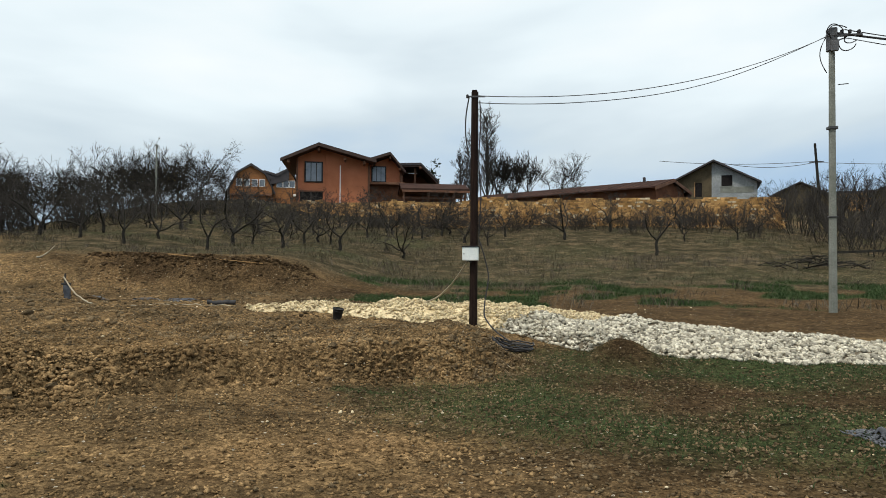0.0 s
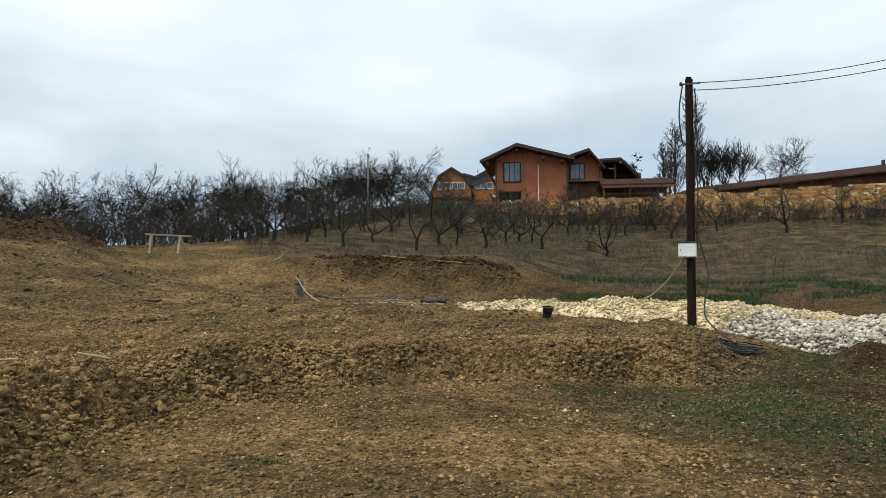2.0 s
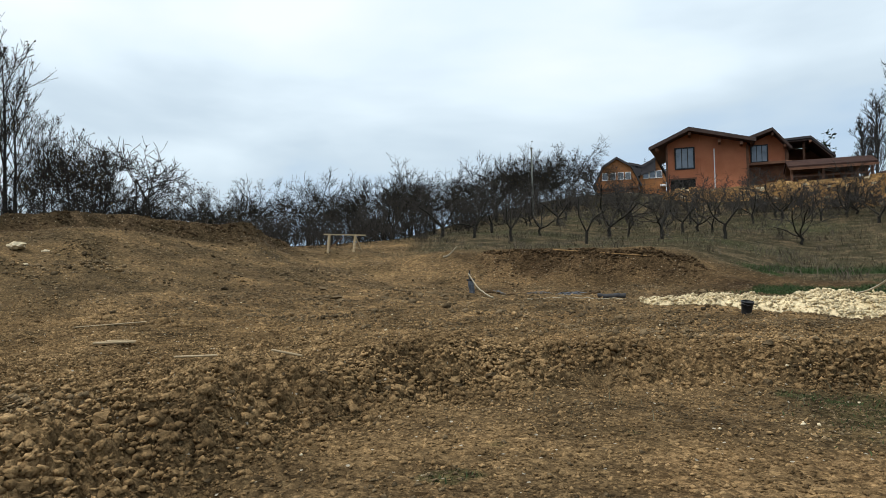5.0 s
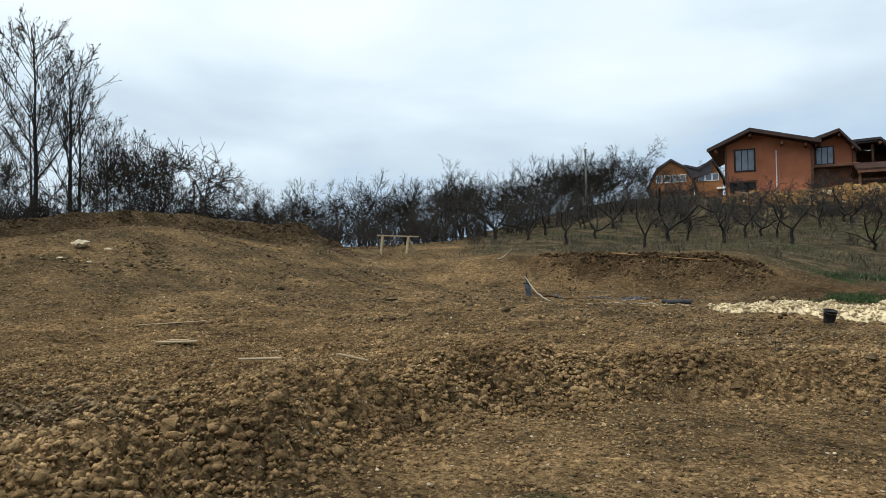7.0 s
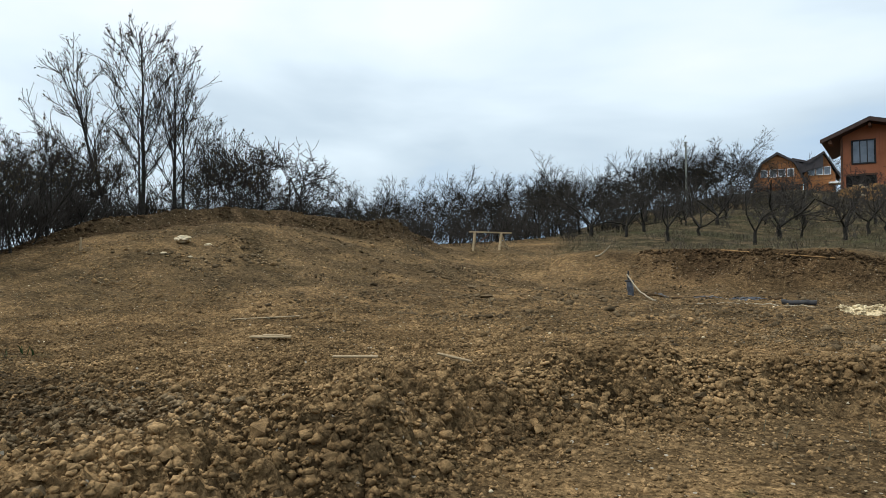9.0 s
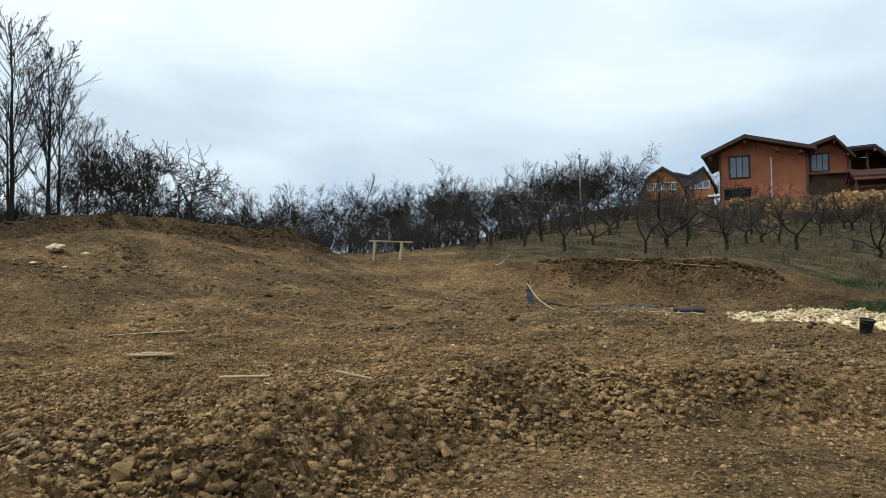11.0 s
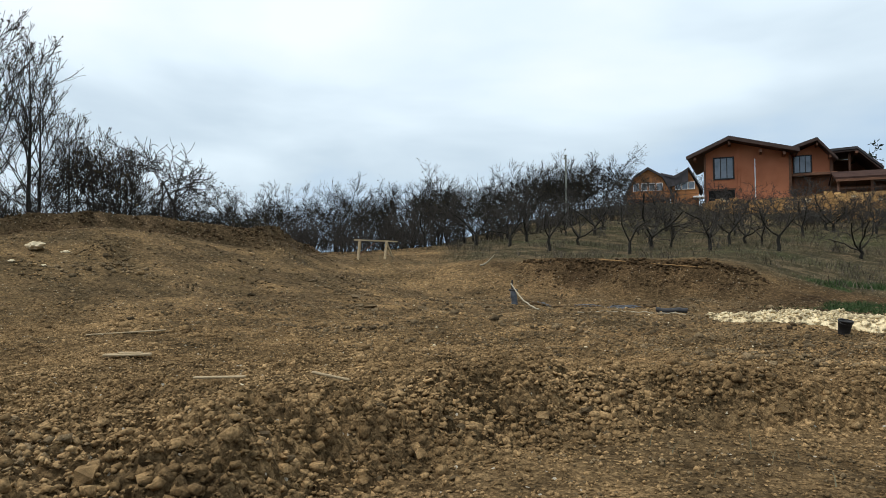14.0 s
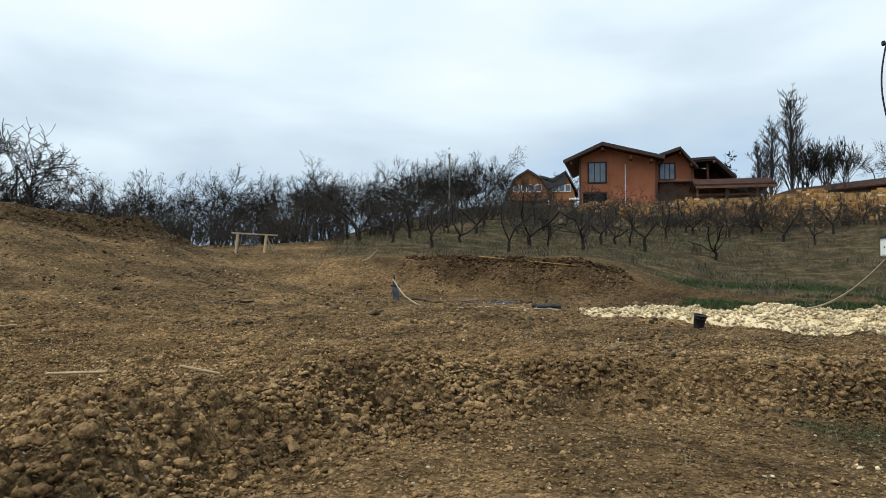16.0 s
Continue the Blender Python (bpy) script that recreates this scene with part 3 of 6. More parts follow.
def dry_and_shade_layer(x, y):
    # last term: olive-grey weeds that also paint the left hill's shade
    return np.clip(step(25.5, 28.5, y + 1.2 * fbm(x, y, 0.4, 3, 31)) + step(24, 70, np.hypot(x, y)) * step(20, 24, y), 0, 1) * step(-19, -16, x + 0.8 * (y - 27) * (y > 27)) + step(30, 34, -x) * 1.0 + 0.3 * step(-13, -19, x) * step(30, 24, y)


def ochre_layer(x, y):
    s = edge_of_fill(x, y)
    p = fbm(x, y, 0.5, 4, 51)
    # less ochre to the left, partly to put the hill's shade into colour
    return np.clip(step(0.05, 0.5, p) * 0.45 + 0.6 * np.exp(-((s - 0.6) / 0.9) ** 2) * step(-0.3, 0.3, p) * step(11, 8, y) + 0.12 * step(-0.1, 0.4, p) * step(-0.2, -1.2, s) * step(9, 5, y) , 0, 0.85) * step(30, 24, y) * (0.3 + 0.7 * step(-10, -5, x)) * (0.15 + 0.85 * step(18, 11, y))


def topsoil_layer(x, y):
    """The dark humus horizon that shows in the cut on the crest and along the trench, and darker ground in the yard,
    behind the road, at the near left and in field patches.
    """
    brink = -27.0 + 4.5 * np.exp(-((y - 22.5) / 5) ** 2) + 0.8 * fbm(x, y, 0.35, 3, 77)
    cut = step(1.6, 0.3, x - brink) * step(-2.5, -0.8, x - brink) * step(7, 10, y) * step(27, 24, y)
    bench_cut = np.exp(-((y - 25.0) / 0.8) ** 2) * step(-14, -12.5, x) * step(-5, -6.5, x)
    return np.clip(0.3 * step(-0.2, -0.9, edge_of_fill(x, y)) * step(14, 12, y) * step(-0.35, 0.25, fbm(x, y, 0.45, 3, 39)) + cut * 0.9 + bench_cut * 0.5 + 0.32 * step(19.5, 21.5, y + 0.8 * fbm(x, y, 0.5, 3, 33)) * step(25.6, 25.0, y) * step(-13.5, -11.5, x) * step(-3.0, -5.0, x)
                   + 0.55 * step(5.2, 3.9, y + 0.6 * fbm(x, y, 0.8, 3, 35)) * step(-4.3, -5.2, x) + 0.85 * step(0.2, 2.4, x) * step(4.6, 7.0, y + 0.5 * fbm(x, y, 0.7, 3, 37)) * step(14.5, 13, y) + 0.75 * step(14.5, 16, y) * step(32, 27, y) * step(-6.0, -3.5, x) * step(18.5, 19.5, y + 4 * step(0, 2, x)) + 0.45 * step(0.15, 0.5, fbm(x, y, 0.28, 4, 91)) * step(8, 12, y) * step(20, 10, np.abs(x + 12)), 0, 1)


for layer_name, layer_fn in (("topsoil", topsoil_layer), ("green", green_layer), ("dry", dry_and_shade_layer), ("ochre", ochre_layer)):
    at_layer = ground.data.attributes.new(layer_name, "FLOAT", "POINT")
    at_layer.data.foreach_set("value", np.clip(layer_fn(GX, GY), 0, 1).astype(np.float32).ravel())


at_layer = ground.data.attributes.new("piece", "FLOAT", "POINT")
tone = np.full(GX.shape, 0.5)
close_by = (GX > -17) & (GX < 6) & (GY > 1.5) & (GY < 15.1)
tone[close_by] = bed(GX[close_by], GY[close_by])[1]
at_layer.data.foreach_set("value", tone.astype(np.float32).ravel())
ground.data.polygons.foreach_set("use_smooth", ~(close_by & (crust(GX, GY) > 0.2))[:-1, :-1].ravel())


# ---- rough pieces: stones and clods ----
PHI = (1 + 5 ** 0.5) / 2
ICO = np.array([(-1, PHI, 0), (1, PHI, 0), (-1, -PHI, 0), (1, -PHI, 0), (0, -1, PHI), (0, 1, PHI), (0, -1, -PHI), (0, 1, -PHI), (PHI, 0, -1), (PHI, 0, 1), (-PHI, 0, -1), (-PHI, 0, 1)]) / 1.9
hull = bmesh.new()
for co in ICO:
    hull.verts.new(co)
bmesh.ops.convex_hull(hull, input=hull.verts[:])
hull.verts.index_update()
ICO_F = np.array([[v.index for v in f.verts] for f in hull.faces])
hull.free()


def lumps(rng, xyz, size, flat=0.65, ragged=0.3):
    """Many angular lumps: arrays of verts and triangles."""
    n = len(xyz)
    v = ICO[None] * (1 + ragged * rng.uniform(-1, 1, (n, 12, 1)))
    v = v * rng.uniform(0.65, 1.25, (n, 1, 3)) * np.array([1, 1, flat])
    a = rng.uniform(0, 2 * np.pi, n)
    c, s = np.cos(a)[:, None], np.sin(a)[:, None]
    tilt = rng.uniform(-0.6, 0.6, (n, 1))
    x, y, z = v[..., 0], v[..., 1], v[..., 2]
    y, z = y * np.cos(tilt) - z * np.sin(tilt), y * np.sin(tilt) + z * np.cos(tilt)
    v = np.stack([x * c - y * s, x * s + y * c, z], -1) * np.asarray(size)[:, None, None] / 2
    v = v + np.asarray(xyz)[:, None]
    f = ICO_F[None] + (np.arange(n) * 12)[:, None, None]
    return v.reshape(-1, 3), f.reshape(-1, 3)


BLK = np.array([(x_, y_, z_) for x_ in (-1, 1) for y_ in (-1, 1) for z_ in (-1, 1)], float) * 0.62
BLK_F = np.array([(0, 1, 3), (0, 3, 2), (4, 6, 7), (4, 7, 5), (0, 4, 5), (0, 5, 1), (2, 3, 7), (2, 7, 6), (0, 2, 6), (0, 6, 4), (1, 5, 7), (1, 7, 3)])


def blocks(rng, xyz, size, flat=0.75, ragged=0.34):
    """Many angular broken blocks of twelve faces."""
    n = len(xyz)
    v = BLK[None] * rng.uniform(0.6, 1.35, (n, 1, 3)) * rng.uniform(1 - ragged, 1 + ragged, (n, 8, 3))
    q = rng.normal(0, 1, (n, 4))
    q /= np.linalg.norm(q, axis=1)[:, None]
    w_, a_ = q[:, :1, None], q[:, None, 1:]
    c1 = np.cross(a_, v)
    v = v + 2 * (w_ * c1 + np.cross(a_, c1))
    v = v * np.array([1, 1, flat]) * np.asarray(size)[:, None, None] / 2 + np.asarray(xyz)[:, None]
    return v.reshape(-1, 3), (BLK_F[None] + (np.arange(n) * 8)[:, None, None]).reshape(-1, 3)


OCT = np.array([(1, 0, 0), (-1, 0, 0), (0, 1, 0), (0, -1, 0), (0, 0, 1), (0, 0, -1)], float)
OCT_F = np.array([(0, 2, 4), (2, 1, 4), (1, 3, 4), (3, 0, 4), (2, 0, 5), (1, 2, 5), (3, 1, 5), (0, 3, 5)])


def chips(rng, xyz, size, flat=0.7):
    """Many small eight-sided bits."""
    n = len(xyz)
    v = OCT[None] * rng.uniform(0.6, 1.3, (n, 6, 1)) + rng.normal(0, 0.25, (n, 6, 3))
    v = v * np.array([1, 1, flat]) * np.asarray(size)[:, None, None] / 2 + np.asarray(xyz)[:, None]
    return v.reshape(-1, 3), (OCT_F[None] + (np.arange(n) * 6)[:, None, None]).reshape(-1, 3)


def clod_density(x, y):
    s = edge_of_fill(x, y)
    on = step(15.0, 13.0, y)
    broken = step(-0.3, 0.2, fbm(x, y, 0.75, 3, 95))
    band = np.exp(-((s - 0.25) / 0.45) ** 2) * on * (0.25 + 0.75 * broken)
    field = 0.42 * step(-0.1, 0.5, s) * step(9.0, 1.5, s) * on
    near = 0.5 * step(7.5, 5.0, y) * step(-0.2, 0.2, s) * step(4.5, 2.0, s)
    left = 0.14 * step(0.5, 2, s) * step(20, 8, s)
    pit = 0.5 * np.exp(-((y - 24.3) / 0.9) ** 2) * step(-14, -12, x) * step(-2, -5, x)
    return np.clip(band + field + near + left + pit + 0.015, 0, 1)


rng = np.random.default_rng(4)
cand = np.stack([rng.uniform(-22, 3, 850000), rng.uniform(1.5, 24, 850000)], -1)
near_pref = np.clip(9.0 / np.hypot(cand[:, 0] + 1, cand[:, 1] - 1.5), 0.12, 1) ** 1.1
clump = step(-0.3, 0.35, fbm(cand[:, 0], cand[:, 1], 0.9, 3, 61))
keep = rng.uniform(0, 1, len(cand)) < clod_density(cand[:, 0], cand[:, 1]) * near_pref * (0.35 + 0.65 * clump) * 1.25
cx, cy = cand[keep].T
c_gravel = gravel(cx, cy) < 0.0
cx, cy = cx[c_gravel], cy[c_gravel]
cs = np.clip(rng.lognormal(-3.35, 0.45, len(cx)), 0.022, 0.12) * (0.7 + 0.4 * np.exp(-((edge_of_fill(cx, cy) - 0.2) / 0.7) ** 2))
cz = land(cx, cy) + rng.uniform(-0.22, 0.22, len(cx)) * cs
# crumbling brink of the trench and of the cut on the crest
brink_x = rng.uniform(-13.2, -5.0, 900)
brink_y = np.interp(brink_x, (-13.2, -8.0, -5.5), (25.1, 24.8, 25.3)) + np.abs(rng.normal(0, 0.4, 900)) * rng.choice((-1.0, 0.25), 900)
cut_y = rng.uniform(8.5, 25, 900)
n_main = len(cx)
cut_x = -27.0 + 4.5 * np.exp(-((cut_y - 22.5) / 5) ** 2) + rng.normal(0, 0.4, 900) + 0.1
cx, cy = np.concatenate([cx, brink_x, cut_x]), np.concatenate([cy, brink_y, cut_y])
cs = np.concatenate([cs, rng.uniform(0.04, 0.13, 900), rng.uniform(0.05, 0.17, 900)])
cz = np.concatenate([cz, land(brink_x, brink_y), land(cut_x, cut_y)])
for k in range(34):
    ux_, uy_ = rng.uniform(-21, -3), rng.uniform(9, 22)
    m_ = int(rng.integers(10, 36))
    wx, wy = ux_ + rng.normal(0, 0.5, m_), uy_ + rng.normal(0, 0.16, m_) - 0.4 * (rng.normal(0, 0.5, m_))
    ws = np.clip(rng.lognormal(-2.5, 0.45, m_), 0.04, 0.22)
    cx, cy, cs = np.concatenate([wx, cx]), np.concatenate([wy, cy]), np.concatenate([ws, cs])
    cz = np.concatenate([land(wx, wy) + 0.15 * ws, cz])
    n_main += m_
mid_x, mid_y = rng.uniform(-25, 1, 90000), rng.uniform(8.5, 24.5, 90000)
row_of = 0.6 * step(0.05, 0.5, fbm(mid_x * 0.35 + mid_y * 0.2, mid_y - mid_x * 0.25, 1.3, 4, 103)) + 0.12
ok = (rng.uniform(0, 1, 90000) < row_of * 0.5) & (edge_of_fill(mid_x, mid_y) > 0.4) & (gravel(mid_x, mid_y) < -0.05)
mid_x, mid_y = mid_x[ok], mid_y[ok]
mid_s = np.clip(rng.lognormal(-2.95, 0.4, len(mid_x)), 0.03, 0.15)
cx, cy, cs = np.concatenate([mid_x, cx]), np.concatenate([mid_y, cy]), np.concatenate([mid_s, cs])
cz = np.concatenate([land(mid_x, mid_y) + 0.1 * mid_s, cz])
n_main += len(mid_x)
fine_c = cs < 0.055
c_at = np.stack([cx, cy, cz], -1)
lv, lf = blocks(rng, c_at[n_main:], cs[n_main:])
tagged(raw("topsoil_clods", lv, lf, M_TOPSOIL), "dark crumbling topsoil along the cut edges", "clods", kind="stuff")
c_at, cs, fine_c = c_at[:n_main], cs[:n_main], fine_c[:n_main]
# dark soil zones, plus field clods darkened to paint their shadow dashes
darkened = topsoil_layer(c_at[:, 0], c_at[:, 1]) + 0.55 * step(9, 13, c_at[:, 1]) > rng.uniform(0.05, 0.65, len(c_at))
for nm, sel, mt, lab in (("soil_clods", ~darkened, M_CLOD, "loose dry clay clods along the edge of the fill"), ("moist_clods", darkened, M_DARK_CLOD, "dark clay clods, those out in the field darkened for their shadows")):
    lv, lf = blocks(rng, c_at[sel & ~fine_c], cs[sel & ~fine_c])
    lv2, lf2 = chips(rng, c_at[sel & fine_c], cs[sel & fine_c] * 1.1)
    tagged(raw(nm, np.concatenate([lv, lv2]), np.concatenate([lf, lf2 + len(lv)]), mt), lab, "clods", kind="stuff")

# crumbs: small pieces all over the plot
cand = np.stack([rng.uniform(-16, 7, 260000), rng.uniform(3.0, 16, 260000)], -1)
pref = np.clip(6.5 / np.hypot(cand[:, 0] + 0.5, cand[:, 1] - 1.5), 0.08, 1) ** 1.5 * (0.6 + 0.4 * step(-0.6, 0.3, edge_of_fill(cand[:, 0], cand[:, 1])))
cand = cand[(rng.uniform(0, 1, len(cand)) < pref * 0.6) & (gravel(cand[:, 0], cand[:, 1]) < 0)]
cs = np.clip(rng.lognormal(-3.65, 0.4, len(cand)), 0.014, 0.06)
darkened = topsoil_layer(cand[:, 0], cand[:, 1]) + green_layer(cand[:, 0], cand[:, 1]) > rng.uniform(0.0, 0.5, len(cand))
for nm, sel, mt, lab in (("soil_crumbs", ~darkened, M_CLOD, "small dry clay crumbs strewn over the plot"), ("moist_crumbs", darkened, M_DARK_CLOD, "small dark soil crumbs among the grass")):
    lv, lf = chips(rng, np.stack([cand[sel, 0], cand[sel, 1], land(cand[sel, 0], cand[sel, 1]) + 0.1 * cs[sel]], -1), cs[sel])
    tagged(raw(nm, lv, lf, mt), lab, "crumbs", kind="stuff")

# pale stones among the clay
n_pale = 260
px_, py_ = rng.uniform(-22, 7, n_pale), rng.uniform(3.5, 22, n_pale)
ps = np.clip(rng.lognormal(-3.6, 0.4, n_pale), 0.015, 0.08)
lv, lf = lumps(rng, np.stack([px_, py_, land(px_, py_) + 0.2 * ps], -1), ps)
tagged(raw("pale_stones", lv, lf, M_PALE_STONE), "small pale limestone bits scattered on the clay", "stones", kind="stuff")


def big_clod(seed):
    """A broken angular lump of clay."""
    bm = bmesh.new()
    r = random.Random(700 + seed)
    for k in range(13):
        d = Vector((r.gauss(0, 1), r.gauss(0, 1), r.gauss(0, 1))).normalized()
        bm.verts.new(Vector((d.x * 0.56, d.y * 0.46, d.z * 0.38)) * r.uniform(0.8, 1.15))
    bmesh.ops.convex_hull(bm, input=bm.verts[:])
    loose = [v for v in bm.verts if not v.link_faces]
    bmesh.ops.delete(bm, geom=loose, context="VERTS")
    bmesh.ops.triangulate(bm, faces=bm.faces[:])
    bmesh.ops.subdivide_edges(bm, edges=bm.edges[:], cuts=1, use_grid_fill=True)
    for v in bm.verts:
        v.co *= 1 + r.uniform(-0.12, 0.08)
    me = bpy.data.meshes.new("clod")
    bm.to_mesh(me)
    bm.free()
    me.materials.append(M_CLOD if seed < 6 else M_DARK_CLOD)
    return me


CLODS = [big_clod(k) for k in range(9)]

# ---- road of crushed stone and the pile of screenings ----
rx, ry = np.meshgrid(np.arange(-5.2, 20.05, 0.1), np.arange(9.8, 20.3, 0.1))
ins = gravel(rx, ry)
top = np.interp(rx, ROAD_X, ROAD_H) * np.clip(ins * 1.6, 0, 1) ** 0.6
cream = step(-0.15, 0.25, ry - (14.75 + 0.12 * np.maximum(rx, 0) + 2.2 * np.maximum(rx - 2.9, 0)) + 0.5 * fbm(rx, ry, 0.8, 3, 63) + 2.0 * step(-1.0, -2.0, rx))
rz = land(rx, ry, True) + np.where(ins > 0, top * (1 + 0.5 * fbm(rx, ry, 1.1, 3, 65)) + 0.06 * fbm(rx, ry, 4.0, 2, 66), -0.12)
ri, rj = np.meshgrid(np.arange(rx.shape[0] - 1), np.arange(rx.shape[1] - 1), indexing="ij")
RW = rx.shape[1]
rq = np.stack([ri * RW + rj, ri * RW + rj + 1, (ri + 1) * RW + rj + 1, (ri + 1) * RW + rj], -1).reshape(-1, 4)
inside_q = (ins.ravel()[rq] > 0).any(1)
cream_q = cream.ravel()[rq].mean(1) > 0.5
road_v = np.stack([rx, ry, rz], -1).reshape(-1, 3)


def trimmed(name, q, mat):
    used, inv = np.unique(q.ravel(), return_inverse=True)
    return raw(name, road_v[used], inv.reshape(-1, 4), mat, smooth=True)


road = trimmed("road", rq[inside_q & ~cream_q], M_ROAD_BED)
tagged(road, "temporary access road of white crushed limestone", "road", kind="structure")
pile = trimmed("screenings_mound", rq[inside_q & cream_q], M_CREAM)
tagged(pile, "low mound of cream limestone screenings on bare ground", "mound")


def road_top(x, y):
    t_in = gravel(x, y)
    return land(x, y) + np.interp(x, ROAD_X, ROAD_H) * np.clip(t_in * 1.6, 0, 1) ** 0.6 * (1 + 0.5 * fbm(x, y, 1.1, 3, 65)) + 0.06 * fbm(x, y, 4.0, 2, 66) * (t_in > 0)


def is_cream(x, y):
    return (y - (14.75 + 0.12 * np.maximum(x, 0) + 2.2 * np.maximum(x - 2.9, 0)) + 0.5 * fbm(x, y, 0.8, 3, 63) + 2.0 * step(-1.0, -2.0, x)) > 0.05


gxr, gyr = rng.uniform(-4.9, 13, 95000), rng.uniform(10, 20, 95000)
gin = gravel(gxr, gyr)
ok = (gin > -0.1) & (rng.uniform(0, 1, len(gxr)) < np.clip(14 / np.hypot(gxr, gyr - 1), 0, 1))
gxr, gyr = gxr[ok], gyr[ok]
icr = is_cream(gxr, gyr)
for nm, sel, lo, hi, mt, lab in (("road_stones", ~icr, 0.03, 0.105, M_WHITE, "angular white limestone lumps of the access road"), ("screenings", icr, 0.03, 0.1, M_CREAM, "small cream limestone chips on the pile")):
    sx, sy = gxr[sel], gyr[sel]
    ss = lo + (hi - lo) * rng.uniform(0, 1, len(sx)) ** 1.6
    lv, lf = (blocks if nm == "road_stones" else chips)(rng, np.stack([sx, sy, road_top(sx, sy) + 0.25 * ss], -1), ss, 0.8)
    tagged(raw(nm, lv, lf, mt), lab, "gravel", kind="stuff")

# ---- grass ----


def blades(rng, x, y, height, lean, width):
    n = len(x)
    z = land(x, y)
    a = rng.uniform(0, 2 * np.pi, n)
    h = height * rng.uniform(0.5, 1.2, n)
    dx, dy = np.cos(a), np.sin(a)
    b = rng.uniform(0, 2 * np.pi, n)
    lx, ly = np.cos(b) * lean * h, np.sin(b) * lean * h
    w = width * rng.uniform(0.7, 1.3, n)
    base = np.stack([x, y, z - 0.01], -1)
    side = np.stack([dx * w, dy * w, 0 * w], -1)
    mid = base + np.stack([lx * 0.35, ly * 0.35, 0.6 * h], -1)
    tip = base + np.stack([lx, ly, h * 0.95], -1)
    v = np.stack([base - side, base + side, mid + side * 0.7, mid - side * 0.7, tip], 1)
    k = (np.arange(n) * 5)[:, None]
    f = np.concatenate([k + [0, 1, 2], k + [0, 2, 3], k + [3, 2, 4]])
    return v.reshape(-1, 3), f


def scatter(rng, n, x0, x1, y0, y1, density):
    x, y = rng.uniform(x0, x1, n), rng.uniform(y0, y1, n)
    k = rng.uniform(0, 1, n) < density(x, y)
    return x[k], y[k]


gx1, gy1 = scatter(rng, 110000, -3, 9, 4.5, 15, lambda x, y: np.where(gravel(x, y) > 0, 0, green_layer(x, y) * 0.8))
gx2, gy2 = scatter(rng, 170000, -7, 16, 19.5, 31, lambda x, y: np.where(gravel(x, y) > -0.1, 0, green_layer(x, y) ** 2 * 0.8))
gx3, gy3 = scatter(rng, 9000, -30, -9, 2, 9, lambda x, y: green_layer(x, y) * 0.6)
bv1, bf1 = blades(rng, gx1, gy1, 0.05, 0.9, 0.004)
bv2, bf2 = blades(rng, gx2, gy2, 0.12, 0.9, 0.007)
bv3, bf3 = blades(rng, gx3, gy3, 0.2, 0.5, 0.012)
tagged(raw("grass", np.concatenate([bv1, bv2, bv3]), np.concatenate([bf1, bf2 + len(bv1), bf3 + len(bv1) + len(bv2)]), M_GRASS), "fresh green spring grass in patches by the road", "grass", kind="stuff")
sx1, sy1 = scatter(rng, 200000, -26, 24, 24, 55, lambda x, y: np.clip(dry_and_shade_layer(x, y) * step(-0.3, 0.4, fbm(x, y, 0.5, 3, 71)) * 0.42, 0, 1))
sx2, sy2 = scatter(rng, 1400, -4, 8, 5, 14, lambda x, y: step(0.3, -0.5, edge_of_fill(x, y)) * step(0.0, 0.5, fbm(x, y, 0.8, 3, 73)))
bv1, bf1 = blades(rng, sx1, sy1, 0.2, 1.2, 0.008)
bv2, bf2 = blades(rng, sx2, sy2, 0.13, 0.6, 0.004)
tagged(raw("dry_grass", np.concatenate([bv1, bv2]), np.concatenate([bf1, bf2 + len(bv1)]), M_STRAW), "withered straw-coloured grass on the orchard slope", "grass", kind="stuff")

wx_, wy_ = scatter(rng, 150000, -24, 22, 20.5, 52, lambda x, y: np.where(gravel(x, y) > -0.3, 0, step(0.05, 0.35, fbm(x, y, 0.9, 3, 75)) * step(-0.3, 0.3, fbm(x, y, 0.2, 2, 77)) * np.clip(dry_and_shade_layer(x, y) + 0.6 * step(-2, 1, x), 0, 1) * 0.45))
bv1, bf1 = blades(rng, wx_, wy_, 0.33, 0.7, 0.011)
tagged(raw("dead_weeds", bv1, bf1, M_WEED), "grey-brown dead weed stalks standing in tufts", "weeds", kind="stuff")

